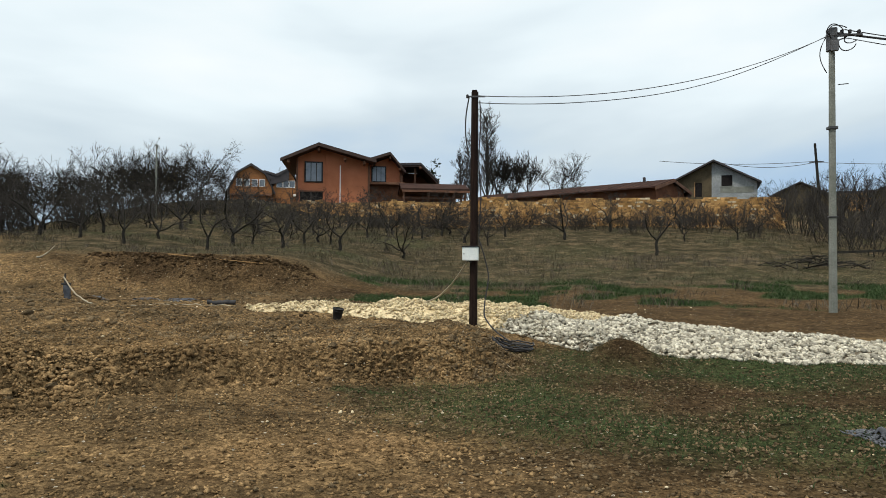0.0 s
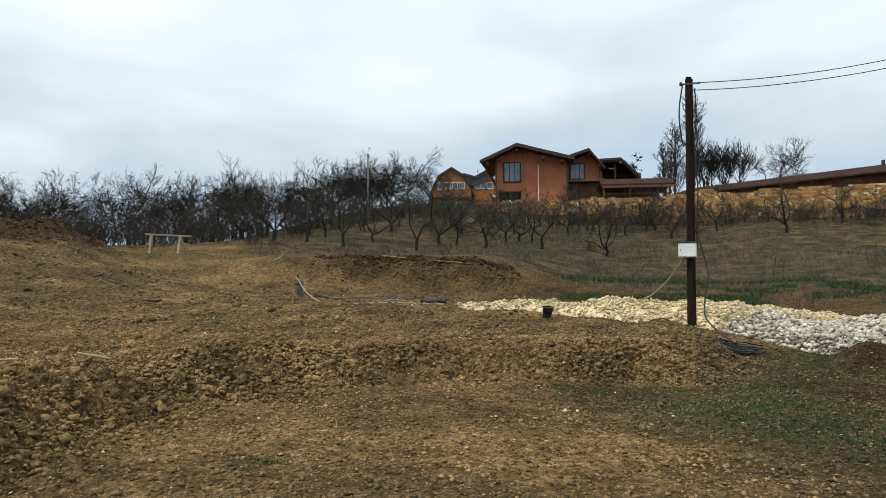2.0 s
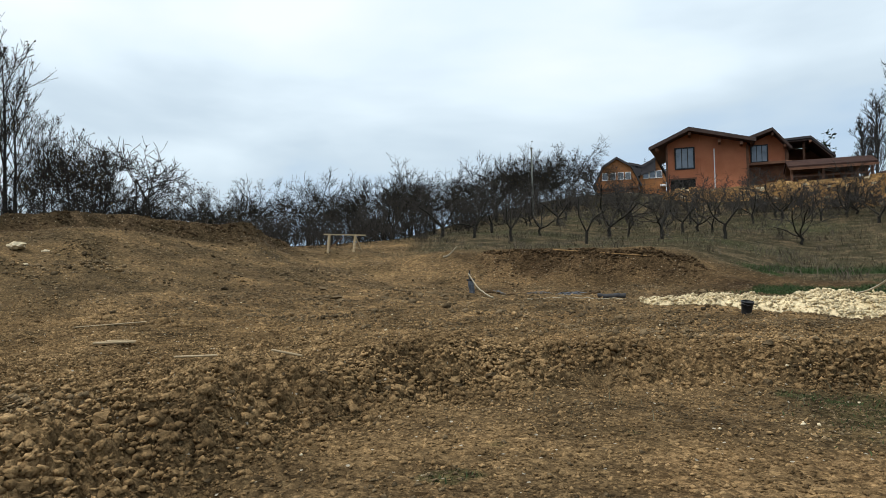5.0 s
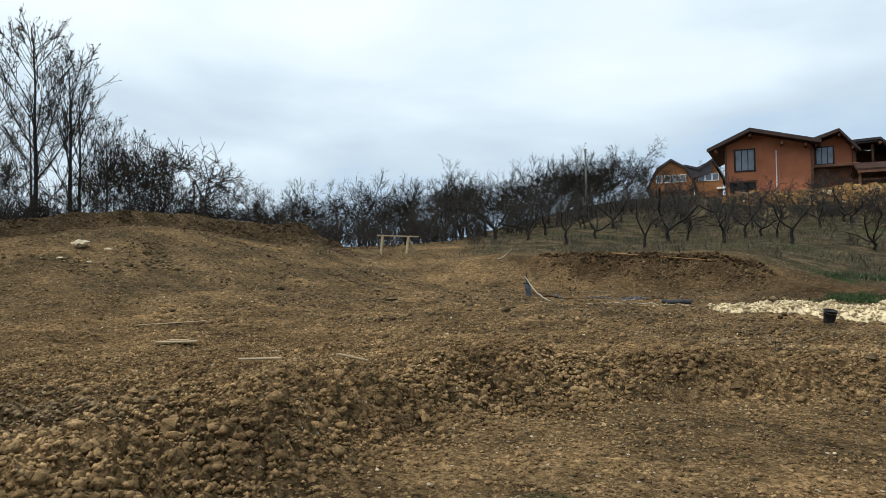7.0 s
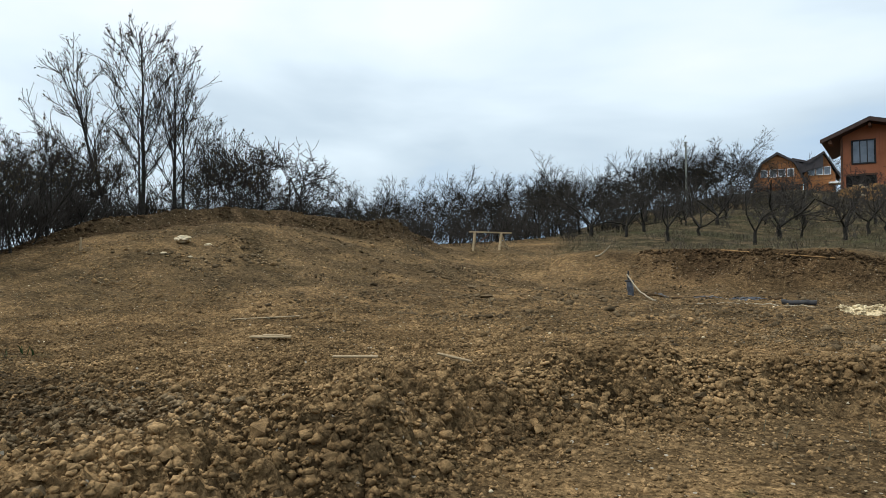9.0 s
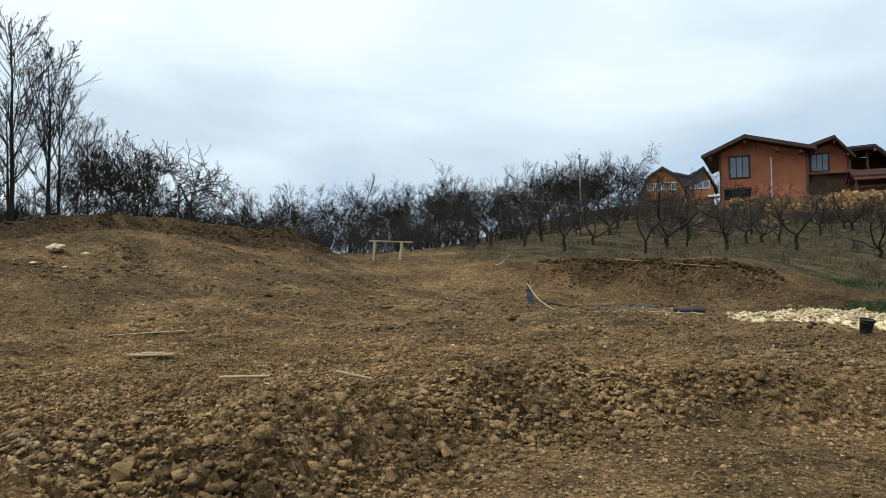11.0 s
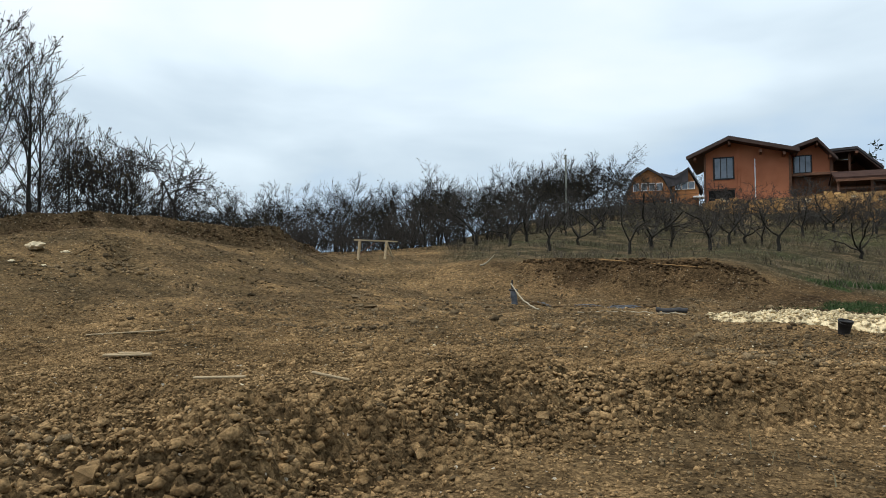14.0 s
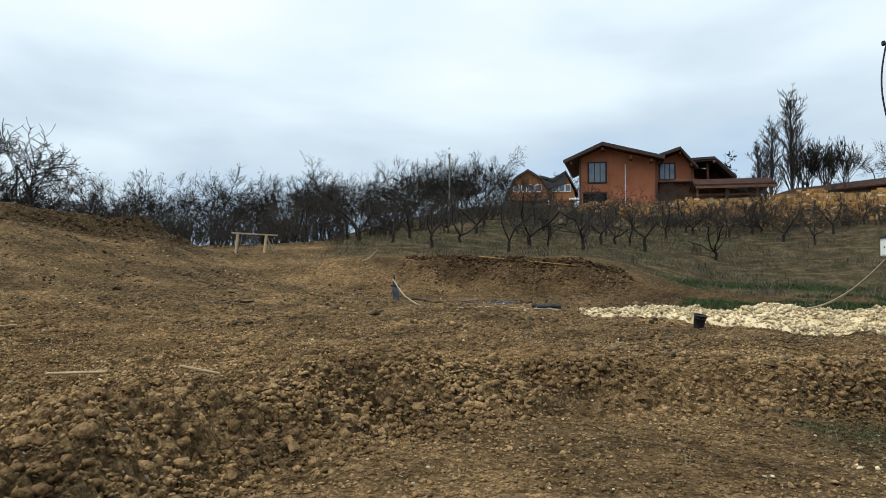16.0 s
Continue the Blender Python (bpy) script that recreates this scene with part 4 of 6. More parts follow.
# ---- trees ----


def grow(rng, start, way, length, radius, level, deepest, spread, up, kids, out, wiggle=0.16, taper=0.55):
    """A limb as a bent run of points, then its side shoots."""
    n = 5 if level < 2 else (4 if level < deepest else 3)
    pts, p, d = [np.array(start)], np.array(start, float), np.array(way, float)
    for i in range(n - 1):
        d = d + rng.normal(0, wiggle, 3) + np.array([0, 0, up * (0.4 + 0.6 * level / max(deepest, 1))])
        d /= np.linalg.norm(d)
        p = p + d * length / (n - 1)
        pts.append(p.copy())
    rad = radius * (1 - (1 - (taper if level < deepest else 0.25)) * np.linspace(0, 1, n))
    out.append((level, np.array(pts), rad))
    if level >= deepest:
        return
    count = kids[level]
    for k in range(count):
        s = rng.uniform(0.35, 1.0) if level else 0.45 + 0.55 * (k + rng.uniform(0, 0.8)) / count
        f = min(s, 0.999) * (n - 1)
        i = int(f)
        at = pts[i] + (pts[min(i + 1, n - 1)] - pts[i]) * (f - i)
        axis = pts[min(i + 1, n - 1)] - pts[i]
        axis /= np.linalg.norm(axis) + 1e-9
        side = rng.normal(0, 1, 3)
        side -= axis * (side @ axis)
        side /= np.linalg.norm(side) + 1e-9
        ang = spread * rng.uniform(0.65, 1.25)
        go = axis * math.cos(ang) + side * math.sin(ang)
        r_at = rad[0] + (rad[-1] - rad[0]) * s
        grow(rng, at, go, length * (rng.uniform(0.5, 0.8) if level < 2 else rng.uniform(0.34, 0.6)), r_at * rng.uniform(0.45, 0.7), level + 1, deepest, spread, up, kids, out, wiggle, taper)


def tree_mesh(runs, pick, sides):
    vs, fs, n = [], [], 0
    for lv_, pts, rad in runs:
        if not pick(lv_):
            continue
        v, f = tube(pts, rad, sides(lv_))
        vs.append(v)
        fs.append(f + n)
        n += len(v)
    return np.concatenate(vs), np.concatenate(fs)


def leaf_cloud(rng, runs, level, per, size, drop=0.0):
    """Small folded leaves along the finest shoots."""
    tips = np.concatenate([pts[1:] for lv_, pts, rad in runs if lv_ >= level])
    at = tips[rng.integers(0, len(tips), int(len(tips) * per))] + rng.normal(0, size * 0.8, (int(len(tips) * per), 3))
    n = len(at)
    a, b = rng.normal(0, 1, (n, 3)), rng.normal(0, 1, (n, 3))
    a /= np.linalg.norm(a, axis=1)[:, None]
    b /= np.linalg.norm(b, axis=1)[:, None]
    sz = size * rng.uniform(0.5, 1.3, (n, 1))
    v = np.stack([at - a * sz, at + b * sz * 0.6, at + a * sz, at - b * sz * 0.5 + np.cross(a, b) * sz * 0.35], 1)
    return v.reshape(-1, 3), np.arange(n * 4).reshape(-1, 4)


def make_tree(seed, name, label, height, trunk, radius, spread, up, kids, bark, deepest=4, lean=0.05, forks=3, leaves=0.0, leaf=0.05, twig=0.012, leaf_mat=None, category="tree", wiggle=0.16, first=0.65):
    """A bare tree: a trunk that divides, with limbs, boughs and twigs, and sometimes withered leaves."""
    rng = np.random.default_rng(seed)
    runs = []
    top = np.array([lean * trunk, rng.normal(0, abs(lean)) * trunk, trunk])
    pts = np.stack([np.array([0, 0, -0.25]), top * 0.35 + rng.normal(0, 0.03, 3), top * 0.7 + rng.normal(0, 0.04, 3), top])
    runs.append((0, pts, radius * np.array([1.25, 1.0, 0.92, 0.85])))
    for k in range(forks):
        a = 2 * math.pi * (k + rng.uniform(-0.25, 0.25)) / forks + seed
        ang = spread * rng.uniform(0.5, 1.1) if forks > 1 else spread * 0.1
        go = np.array([math.cos(a) * math.sin(ang), math.sin(a) * math.sin(ang), math.cos(ang)])
        grow(rng, top - np.array([0, 0, 0.03]), go, height * first * rng.uniform(0.8, 1.1), radius * (0.8 if forks == 1 else 0.55), 1, deepest, spread, up, (0, *kids), runs, wiggle)
    high = max(p[:, 2].max() for _, p, _ in runs)
    k = height / high
    runs = [(l_, p * np.array([k, k, k]), np.maximum(r * k, twig * (0.45 if l_ == deepest else 0.6))) for l_, p, r in runs]
    e = thing(name, (0, 0, 0), label, category)
    v, f = tree_mesh(runs, lambda q: q <= 1, lambda q: 7)
    raw("trunk", v, f, bark, e, smooth=True)
    v, f = tree_mesh(runs, lambda q: q > 1, lambda q: 4 if q == 2 else 3)
    raw("crown", v, f, M_TWIG if name == "fruit_tree" else bark, e)
    if leaves:
        v, f = leaf_cloud(rng, runs, deepest - 1, leaves, leaf)
        raw("foliage", v, f, leaf_mat or M_LEAF, e, "few withered leaves")
    return e


def make_spire(seed, name, label, height, radius, shoots, angle, reach, bark, leaves=0.0, leaf=0.07, twig=0.018, bare=0.25):
    """A tall tree with one leader and rising side boughs that shorten upwards."""
    rng = np.random.default_rng(seed)
    n = 9
    pts = np.stack([np.cumsum(rng.normal(0, 0.035, n)) * height * 0.1, np.cumsum(rng.normal(0, 0.035, n)) * height * 0.1, np.linspace(-0.3, height, n)], -1)
    runs = [(1, pts, radius * np.linspace(1.0, 0.12, n) ** 0.9)]
    for k in range(shoots):
        s = bare + (0.97 - bare) * (k + rng.uniform(0, 1)) / shoots
        f = s * (n - 1)
        i = min(int(f), n - 2)
        at = pts[i] + (pts[i + 1] - pts[i]) * (f - i)
        a = 2.4 * k + rng.uniform(-0.5, 0.5)
        g = angle * rng.uniform(0.75, 1.3)
        go = np.array([math.cos(a) * math.sin(g), math.sin(a) * math.sin(g), math.cos(g)])
        full = height * reach * (1.05 - 0.75 * s) * rng.uniform(0.65, 1.2)
        grow(rng, at, go, full, radius * 0.34 * (1.1 - 0.7 * s), 2, 4, 0.55, 0.1, (0, 0, 6, 4), runs, 0.1)
    runs = [(l_, p, np.maximum(r, twig * (0.45 if l_ == 4 else 0.7))) for l_, p, r in runs]
    e = thing(name, (0, 0, 0), label, "tree")
    v, f = tree_mesh(runs, lambda q: q <= 1, lambda q: 7)
    raw("trunk", v, f, bark, e, smooth=True)
    v, f = tree_mesh(runs, lambda q: q > 1, lambda q: 4 if q == 2 else 3)
    raw("crown", v, f, bark, e)
    if leaves:
        v, f = leaf_cloud(rng, runs, 3, leaves, leaf)
        raw("foliage", v, f, M_LEAF, e, "few withered leaves")
    return e


def make_shrub(seed, name, label, height, width, stems, mat, leaves=0.0, leaf_mat=None, kids=(4, 3), category="shrub"):
    rng = np.random.default_rng(seed)
    runs = []
    for k in range(stems):
        a, q = rng.uniform(0, 2 * math.pi), rng.uniform(0, 1) ** 0.6
        base = np.array([math.cos(a), math.sin(a), 0]) * q * width * 0.3
        base[2] = -0.2
        ang = 0.15 + 0.55 * q * rng.uniform(0.5, 1.2)
        go = np.array([math.cos(a) * math.sin(ang), math.sin(a) * math.sin(ang), math.cos(ang)])
        grow(rng, base, go, height * rng.uniform(0.55, 0.95), 0.03 * rng.uniform(0.6, 1.3), 1, 3, 0.55, 0.12, (0, *kids), runs, 0.14)
    high = max(p[:, 2].max() for _, p, _ in runs)
    k = height / high
    runs = [(l_, p * k, np.maximum(r * k, 0.009)) for l_, p, r in runs]
    e = thing(name, (0, 0, 0), label, category)
    v, f = tree_mesh(runs, lambda q: q == 1, lambda q: 4)
    raw("stem", v, f, M_BARK, e)
    v, f = tree_mesh(runs, lambda q: q > 1, lambda q: 3)
    raw("crown", v, f, mat, e)
    if leaves:
        v, f = leaf_cloud(rng, runs, 2, leaves, 0.045)
        raw("foliage", v, f, leaf_mat or M_LEAF, e)
    return e


def plant(model, x, y, turn, size, sink=0.05, label="", group="", tall=1.0):
    """A copy of a model on the land; the model itself goes to its first place."""
    m = pose(x, y, float(land(np.array([x]), np.array([y]), False)[0]) - sink, 0, 0, turn)
    if "placed" not in USED.setdefault(model.name, set()):
        USED[model.name].add("placed")
        c = model
        c.matrix_world = m
    else:
        c = copy_thing(model, m)
    c.scale = (size, size, size * tall)
    return tagged(c, label, group=group)


USED = {}
rt = random.Random(11)

# orchard: old unpruned fruit trees with short trunks
FRUIT = [make_tree(100 + k, "fruit_tree", "bare old fruit tree with dark forked trunk on dry grass", 3.0, 0.55 + 0.15 * (k % 3), 0.085, 0.8, 0.04, (5, 5, 4), M_BARK, 4, 0.12 * (-1) ** k, 3 + k % 2, twig=0.013, wiggle=0.2) for k in range(5)]
ORCHARD = ((-19.0, 31.3), (-17.2, 31.3), (-14.7, 30.4), (-15.2, 34.6), (-11.6, 31.8), (-12.3, 36.9), (-8.8, 33.9), (-6.2, 34.5), (-3.3, 37.0), (2.2, 47.2),
           (5.7, 44.0), (9.2, 48.5), (9.7, 38.2), (-8.6, 40.1), (-6.5, 44.6), (-17.1, 41.5), (-13.5, 45.0), (-21.9, 31.0), (-20.8, 34.2), (-18.8, 36.2), (-26.1, 32.8), (-29.5, 32.5), (-10.2, 45.5), (-2.0, 48.0))
for k, (x, y) in enumerate(ORCHARD):
    plant(FRUIT[k % 5], x, y, rt.uniform(0, 360), rt.uniform(1.05, 1.3) if y > 33 else rt.uniform(0.95, 1.15), group="orchard trees", tall=rt.uniform(0.9, 1.05))

for k in range(26):
    x, y = -24 + 24 * (k + rt.uniform(0, 0.9)) / 26, rt.uniform(38.5, 50.5)
    plant(FRUIT[(k * 2) % 5], x, y, rt.uniform(0, 360), rt.uniform(0.65, 1.2), group="orchard trees", tall=rt.uniform(0.75, 1.0))
for x, y, s in ((13.5, 47.0, 0.9), (16.0, 44.0, 0.8), (4.0, 50.5, 0.85), (12.5, 43.0, 0.75), (18.5, 47.5, 0.9), (1.0, 43.0, 0.8)):
    plant(FRUIT[int(x) % 5], x, y, rt.uniform(0, 360), s, group="orchard trees")

# thicket behind the orchard and up the slope
WOOD = [make_tree(200 + k, "woodland_tree", "bare slender tree in the thicket behind the orchard", 6.0, 1.5, 0.1, 0.66, 0.04, (6, 6, 5), M_BARK, 4, 0.08, 3, twig=0.018, leaves=0.3 * (k % 2), leaf=0.07, wiggle=0.24, first=0.6) for k in range(4)]
BUSH = [make_shrub(300 + k, "thicket_shrub", "dense bare dark shrub of many thin stems", 2.6, 3.0, 16, M_TWIG, kids=(5, 3)) for k in range(3)]
LINE = ((-37.8, 27.2), (-37.0, 30.2), (-37.1, 33.2), (-37.3, 36.0), (-35.0, 38.3), (-34.8, 41.1), (-31.3, 41.4), (-28.6, 41.0), (-28.9, 45.6), (-27.9, 48.6), (-25.8, 49.8), (-24.6, 52.6), (-23.2, 55.4), (-22.8, 58.6))
for k, (x, y) in enumerate(LINE):
    plant(WOOD[k % 4], x, y, rt.uniform(0, 360), rt.uniform(0.88, 1.08), group="thicket trees", tall=rt.uniform(0.85, 1.02))
    for q in range(3):
        bx, by = x + rt.uniform(-2.2, 2.2), y + rt.uniform(-3.0, 4.0)
        plant(WOOD[(k + q + 1) % 4], bx, by, rt.uniform(0, 360), rt.uniform(0.6, 0.95), group="thicket trees")
    plant(BUSH[k % 3], x + rt.uniform(-1, 2.5), y - rt.uniform(1, 4), rt.uniform(0, 360), rt.uniform(0.8, 1.15), group="thicket shrubs")
for k in range(14):
    x = -24 + 22 * (k + rt.uniform(0, 0.9)) / 14
    y = 50.5 + rt.uniform(-3.5, 3.0) - 0.1 * (x + 12)
    plant(BUSH[k % 3], x, y, rt.uniform(0, 360), rt.uniform(0.5, 0.75), group="thicket shrubs")
for k in range(20):
    x = -38 + 13.5 * (k + rt.uniform(0, 0.9)) / 20
    plant(WOOD[k % 4], x, 58 + rt.uniform(-6, 7) + 0.5 * (x + 26), rt.uniform(0, 360), rt.uniform(0.75, 1.0), group="thicket trees")

# low growth under the trees, where the ground falls away behind the plot
for k in range(26):
    q = k / 25
    x, y = -38.5 + 11.0 * q + rt.uniform(-1.0, 1.0), 30.5 + 17.5 * q + rt.uniform(-1.5, 1.5)
    plant(BUSH[k % 3], x, y, rt.uniform(0, 360), rt.uniform(0.6, 0.85), sink=0.1, group="thicket shrubs")

# tall trees and scrub beyond the crest
TALL = [make_spire(400 + k, "tall_tree", "tall slim bare tree with rising boughs and few leaves", 9.3, 0.13, 17, 0.6, 0.5, M_BARK, 0.5, 0.08, twig=0.022) for k in range(3)]
for x, y, k, s in ((-31.0, 14.9, 0, 0.87), (-31.4, 16.4, 1, 0.78), (-31.9, 17.0, 2, 0.66), (-31.3, 13.7, 2, 0.75), (-34.5, 16.2, 0, 0.7), (-32.5, 18.6, 1, 0.55)):
    tree = plant(TALL[k], x, y, rt.uniform(0, 360), s, group="tall trees on the crest")
    if y == 13.7:
        tree.rotation_euler = (Matrix.Rotation(radians(13), 3, Vector((0.93, -0.37, 0))) @ tree.rotation_euler.to_matrix()).to_euler()
LEAFY = [make_tree(450 + k, "scrub_tree", "bushy bare tree with withered leaves on the crest", 4.6, 0.7, 0.07, 0.55, 0.1, (6, 5, 4), M_BARK, 4, 0.1, 4, twig=0.016, leaves=0.22, leaf=0.07, wiggle=0.2) for k in range(3)]
SCRUB = ((-24.0, 7.3, 0.95), (-25.8, 8.5, 0.9), (-27.4, 10.0, 0.95), (-29.9, 11.9, 0.85), (-31.5, 13.6, 0.8), (-22.2, 6.1, 0.95), (-31.8, 9.2, 1.15), (-35.2, 11.8, 1.2), (-31.1, 19.1, 1.05), (-31.7, 20.4, 1.15), (-30.8, 17.5, 0.75), (-33.0, 19.6, 1.2), (-27.0, 6.5, 1.1), (-26.0, 4.5, 1.1), (-21.6, 4.2, 0.9), (-30.0, 6.0, 1.3))
for k, (x, y, s) in enumerate(SCRUB):
    plant(LEAFY[k % 3], x, y, rt.uniform(0, 360), s, group="scrub on the crest")
for k in range(16):
    x, y = rt.uniform(-40, -33.5), 12 + 14 * (k + rt.uniform(0, 0.8)) / 16
    plant((LEAFY + WOOD)[k % 7], x, y, rt.uniform(0, 360), rt.uniform(1.0, 1.35) if k % 7 < 3 else rt.uniform(0.8, 1.05), group="scrub on the crest")
for k in range(26):
    s = k / 25
    x, y = -21.5 - 11.0 * s + rt.uniform(-0.8, 0.8), 4.2 + 11 * s + rt.uniform(-1.2, 0.2)
    plant(BUSH[k % 3], x - 1.2, y, rt.uniform(0, 360), rt.uniform(0.7, 1.05), sink=0.1, group="scrub on the crest")
CROOKED = make_tree(470, "crooked_tree", "crooked bare old tree with spreading dark boughs", 4.6, 1.0, 0.12, 0.85, 0.02, (6, 6, 5), M_BARK, 4, 0.2, 3, twig=0.021, wiggle=0.28)
for x, y, s, tn in ((-31.9, 23.2, 1.3, 40), (-36.4, 23.9, 1.15, 140), (-33.5, 21.6, 1.25, 250), (-35.0, 25.8, 0.95, 10), (-38.0, 27.0, 1.0, 90), (-36.0, 29.0, 0.8, 200)):
    plant(CROOKED, x, y, tn, s, group="crooked trees")
for k, (x, y) in enumerate(((-25.0, 30.3), (-27.2, 31.5), (-28.8, 29.6), (-30.8, 30.2), (-24.0, 33.2), (-22.5, 33.6), (-29.5, 33.5), (-32.5, 31.0), (-26.3, 35.0), (-20.5, 36.5), (-33.8, 28.4), (-31.6, 27.0), (-29.9, 27.6), (-27.6, 27.6), (-23.4, 31.2), (-35.5, 31.5), (-28.0, 36.5))):
    plant(BUSH[k % 3], x, y, rt.uniform(0, 360), rt.uniform(0.75, 1.0), group="thicket shrubs")

for k, (x, y, s) in enumerate(((-23.5, 27.5, 0.4), (-22.2, 27.2, 0.34), (-24.8, 28.0, 0.45), (-21.4, 28.4, 0.42), (-26.0, 28.6, 0.45), (-20.4, 29.2, 0.4), (-18.8, 29.0, 0.34))):
    plant(BUSH[k % 3], x, y, rt.uniform(0, 360), s, group="thicket shrubs")

# scrub before the stone wall and on the slope by the concrete post
for k, (x, y, s) in enumerate(((14.6, 49.3, 1.0), (15.7, 47.9, 0.9), (21.0, 47.0, 1.3), (20.5, 42.8, 1.1), (20.6, 40.6, 1.1), (20.6, 38.3, 1.0), (22.0, 50.9, 1.4), (25.4, 51.6, 1.5), (27.5, 50.5, 1.5), (23.5, 45.0, 1.5), (24.5, 41.0, 1.4), (24.0, 48.5, 1.6), (28.5, 46.0, 1.6), (31.0, 52.0, 1.6), (18.0, 49.0, 0.8), (12.0, 50.0, 0.7), (7.5, 51.0, 0.7), (3.5, 51.0, 0.8), (0.5, 51.0, 0.9), (-1.5, 52.0, 0.9), (10.5, 46.5, 0.5), (17.2, 45.0, 0.55))):
    plant(BUSH[k % 3], x, y, rt.uniform(0, 360), s, group="slope shrubs")

for k in range(56):
    plant(BUSH[k % 3], -8 + 29 * (k + rt.uniform(0, 0.9)) / 56, rt.uniform(48.5, 53.0), rt.uniform(0, 360), rt.uniform(0.3, 0.6), group="slope shrubs")

# trees behind the houses
POPLAR = make_spire(500, "poplar", "tall narrow bare poplar behind the houses", 10.0, 0.2, 44, 0.34, 0.36, M_BARK_GREY, twig=0.032, bare=0.1)
for x, y, s, tl in ((1.1, 83.3, 1.05, 1.1), (-0.8, 81.2, 0.85, 1.0), (-2.0, 84.0, 0.8, 0.85)):
    plant(POPLAR, x, y, rt.uniform(0, 360), s, group="trees behind the houses", tall=tl)
VASE = make_tree(510, "vase_shaped_tree", "bare upright tree with a vase-shaped crown behind the houses", 7.0, 1.4, 0.15, 0.4, 0.13, (6, 6, 5), M_BARK, 4, 0.03, 4, twig=0.028, wiggle=0.14)
for x, y, s in ((2.7, 85.2, 1.05), (4.4, 86.2, 1.1), (6.2, 87.1, 1.0), (2.2, 88.0, 1.1), (4.3, 84.6, 1.0)):
    plant(VASE, x, y, rt.uniform(0, 360), s, group="trees behind the houses")
for x, y, s in ((10.0, 78.7, 1.05), (8.4, 80.0, 0.95), (36.8, 72.7, 0.75), (38.5, 73.5, 0.7), (32.9, 80.0, 0.6), (42.0, 74.0, 0.8), (-31.5, 122.0, 1.4), (-27.0, 123.0, 1.5), (-36.5, 125.0, 1.45), (-42.5, 117.0, 1.3), (-30.0, 84.0, 0.95), (-35.0, 80.0, 1.0)):
    plant(WOOD[(int(abs(x)) // 2 % 2) * 2], x, y, rt.uniform(0, 360), s * 1.15, group="trees behind the houses")
FIR = make_tree(520, "pine", "small dark evergreen pine behind the house", 5.0, 0.8, 0.1, 0.9, 0.0, (10, 5), M_BARK, 3, 0.0, 1, leaves=3.0, leaf=0.16, leaf_mat=M_EVERGREEN, first=0.85)
plant(FIR, -4.2, 76.0, 0, 1.15)


# ---- poles and cables ----
PX, PY = 0.6, 14.7
wood_pole = thing("utility_pole", (PX, PY, 0.0), "dark tarred timber pole standing at the edge of the gravel", "pole")
pz = land_at(PX, PY)
ring = [(0, 0, pz - 0.4), (0, 0, 0.8), (0.004, 0, 2.4), (0.006, 0, 4.6)]
tubes("shaft", [(ring, [0.085, 0.08, 0.076, 0.07])], M_TAR_POLE, wood_pole, sides=10)
part("pole_cap", box(-0.05, 0.05, -0.05, 0.05, 4.595, 4.64, 0.012), M_TAR_POLE, wood_pole)
part("bracket", beam((-0.14, -0.07, 4.5), (0.2, -0.07, 4.5), 0.02, 0.03), M_DARK_METAL, wood_pole, "short iron bracket")
part("insulator", box(-0.16, -0.11, -0.1, -0.04, 4.47, 4.54, 0.012), M_BLACK, wood_pole)
meter = thing("meter_box", (PX - 0.06, PY - 0.13, 1.34), "white plastic electricity meter box fixed to the pole", "meter box")
part("case", box(-0.155, 0.155, -0.06, 0.06, 0.0, 0.265, 0.012), M_WHITE_PLASTIC, meter)
part("door", box(-0.14, 0.14, -0.072, -0.0605, 0.014, 0.25, 0.004), M_WHITE_PLASTIC, meter)
part("lock", box(-0.128, -0.114, -0.078, -0.0722, 0.12, 0.145, 0.002), M_BLACK, meter, "small black lock")
part("hood", box(-0.17, 0.17, -0.085, 0.062, 0.2655, 0.285, 0.006), M_BLACK, meter, "dark rain hood")
part("cable_gland", box(-0.03, 0.03, -0.03, 0.03, -0.03, -0.0005, 0.006), M_BLACK, meter)

TX, TY = 9.83, 19.93
tz = land_at(TX, TY)
post = thing("concrete_post", (TX, TY, 0.0), "grey concrete power line post on the grassy verge", "pole")
bm = bmesh.new()
rows_ = [(tz - 0.4, 0.088), (tz + 0.9, 0.084), (3.5, 0.074), (6.2, 0.066), (7.42, 0.062)]
last = None
for z, r in rows_:
    ring_v = [bm.verts.new((sx * r + cxx, sy * r * 0.85 + cyy, z)) for sx, sy, cxx, cyy in ((-1, -1, 0.02, 0), (1, -1, -0.02, 0), (1, -1, 0, 0.02), (1, 1, 0, -0.02), (1, 1, -0.02, 0), (-1, 1, 0.02, 0), (-1, 1, 0, -0.02), (-1, -1, 0, 0.02))]
    if last:
        for i in range(8):
            j = (i + 1) % 8
            bm.faces.new((last[i], last[j], ring_v[j], ring_v[i]))
    last = ring_v
bm.faces.new(last)
part("shaft", bm, M_CONCRETE, post)
part("strap", box(-0.11, 0.11, -0.1, 0.1, 4.85, 4.93, 0.01), M_DARK_METAL, post, "steel strap")
part("strap", box(-0.1, 0.1, -0.09, 0.09, 2.55, 2.59, 0.008), M_DARK_METAL, post, "steel strap")
part("head_iron", box(-0.1, 0.1, -0.12, 0.12, 6.9, 7.5, 0.02), M_DARK_METAL, post, "dark iron head plate")
part("switch_box", box(-0.09, 0.09, -0.2, -0.12, 6.86, 7.14, 0.015), M_CABLE, post, "small grey junction box")
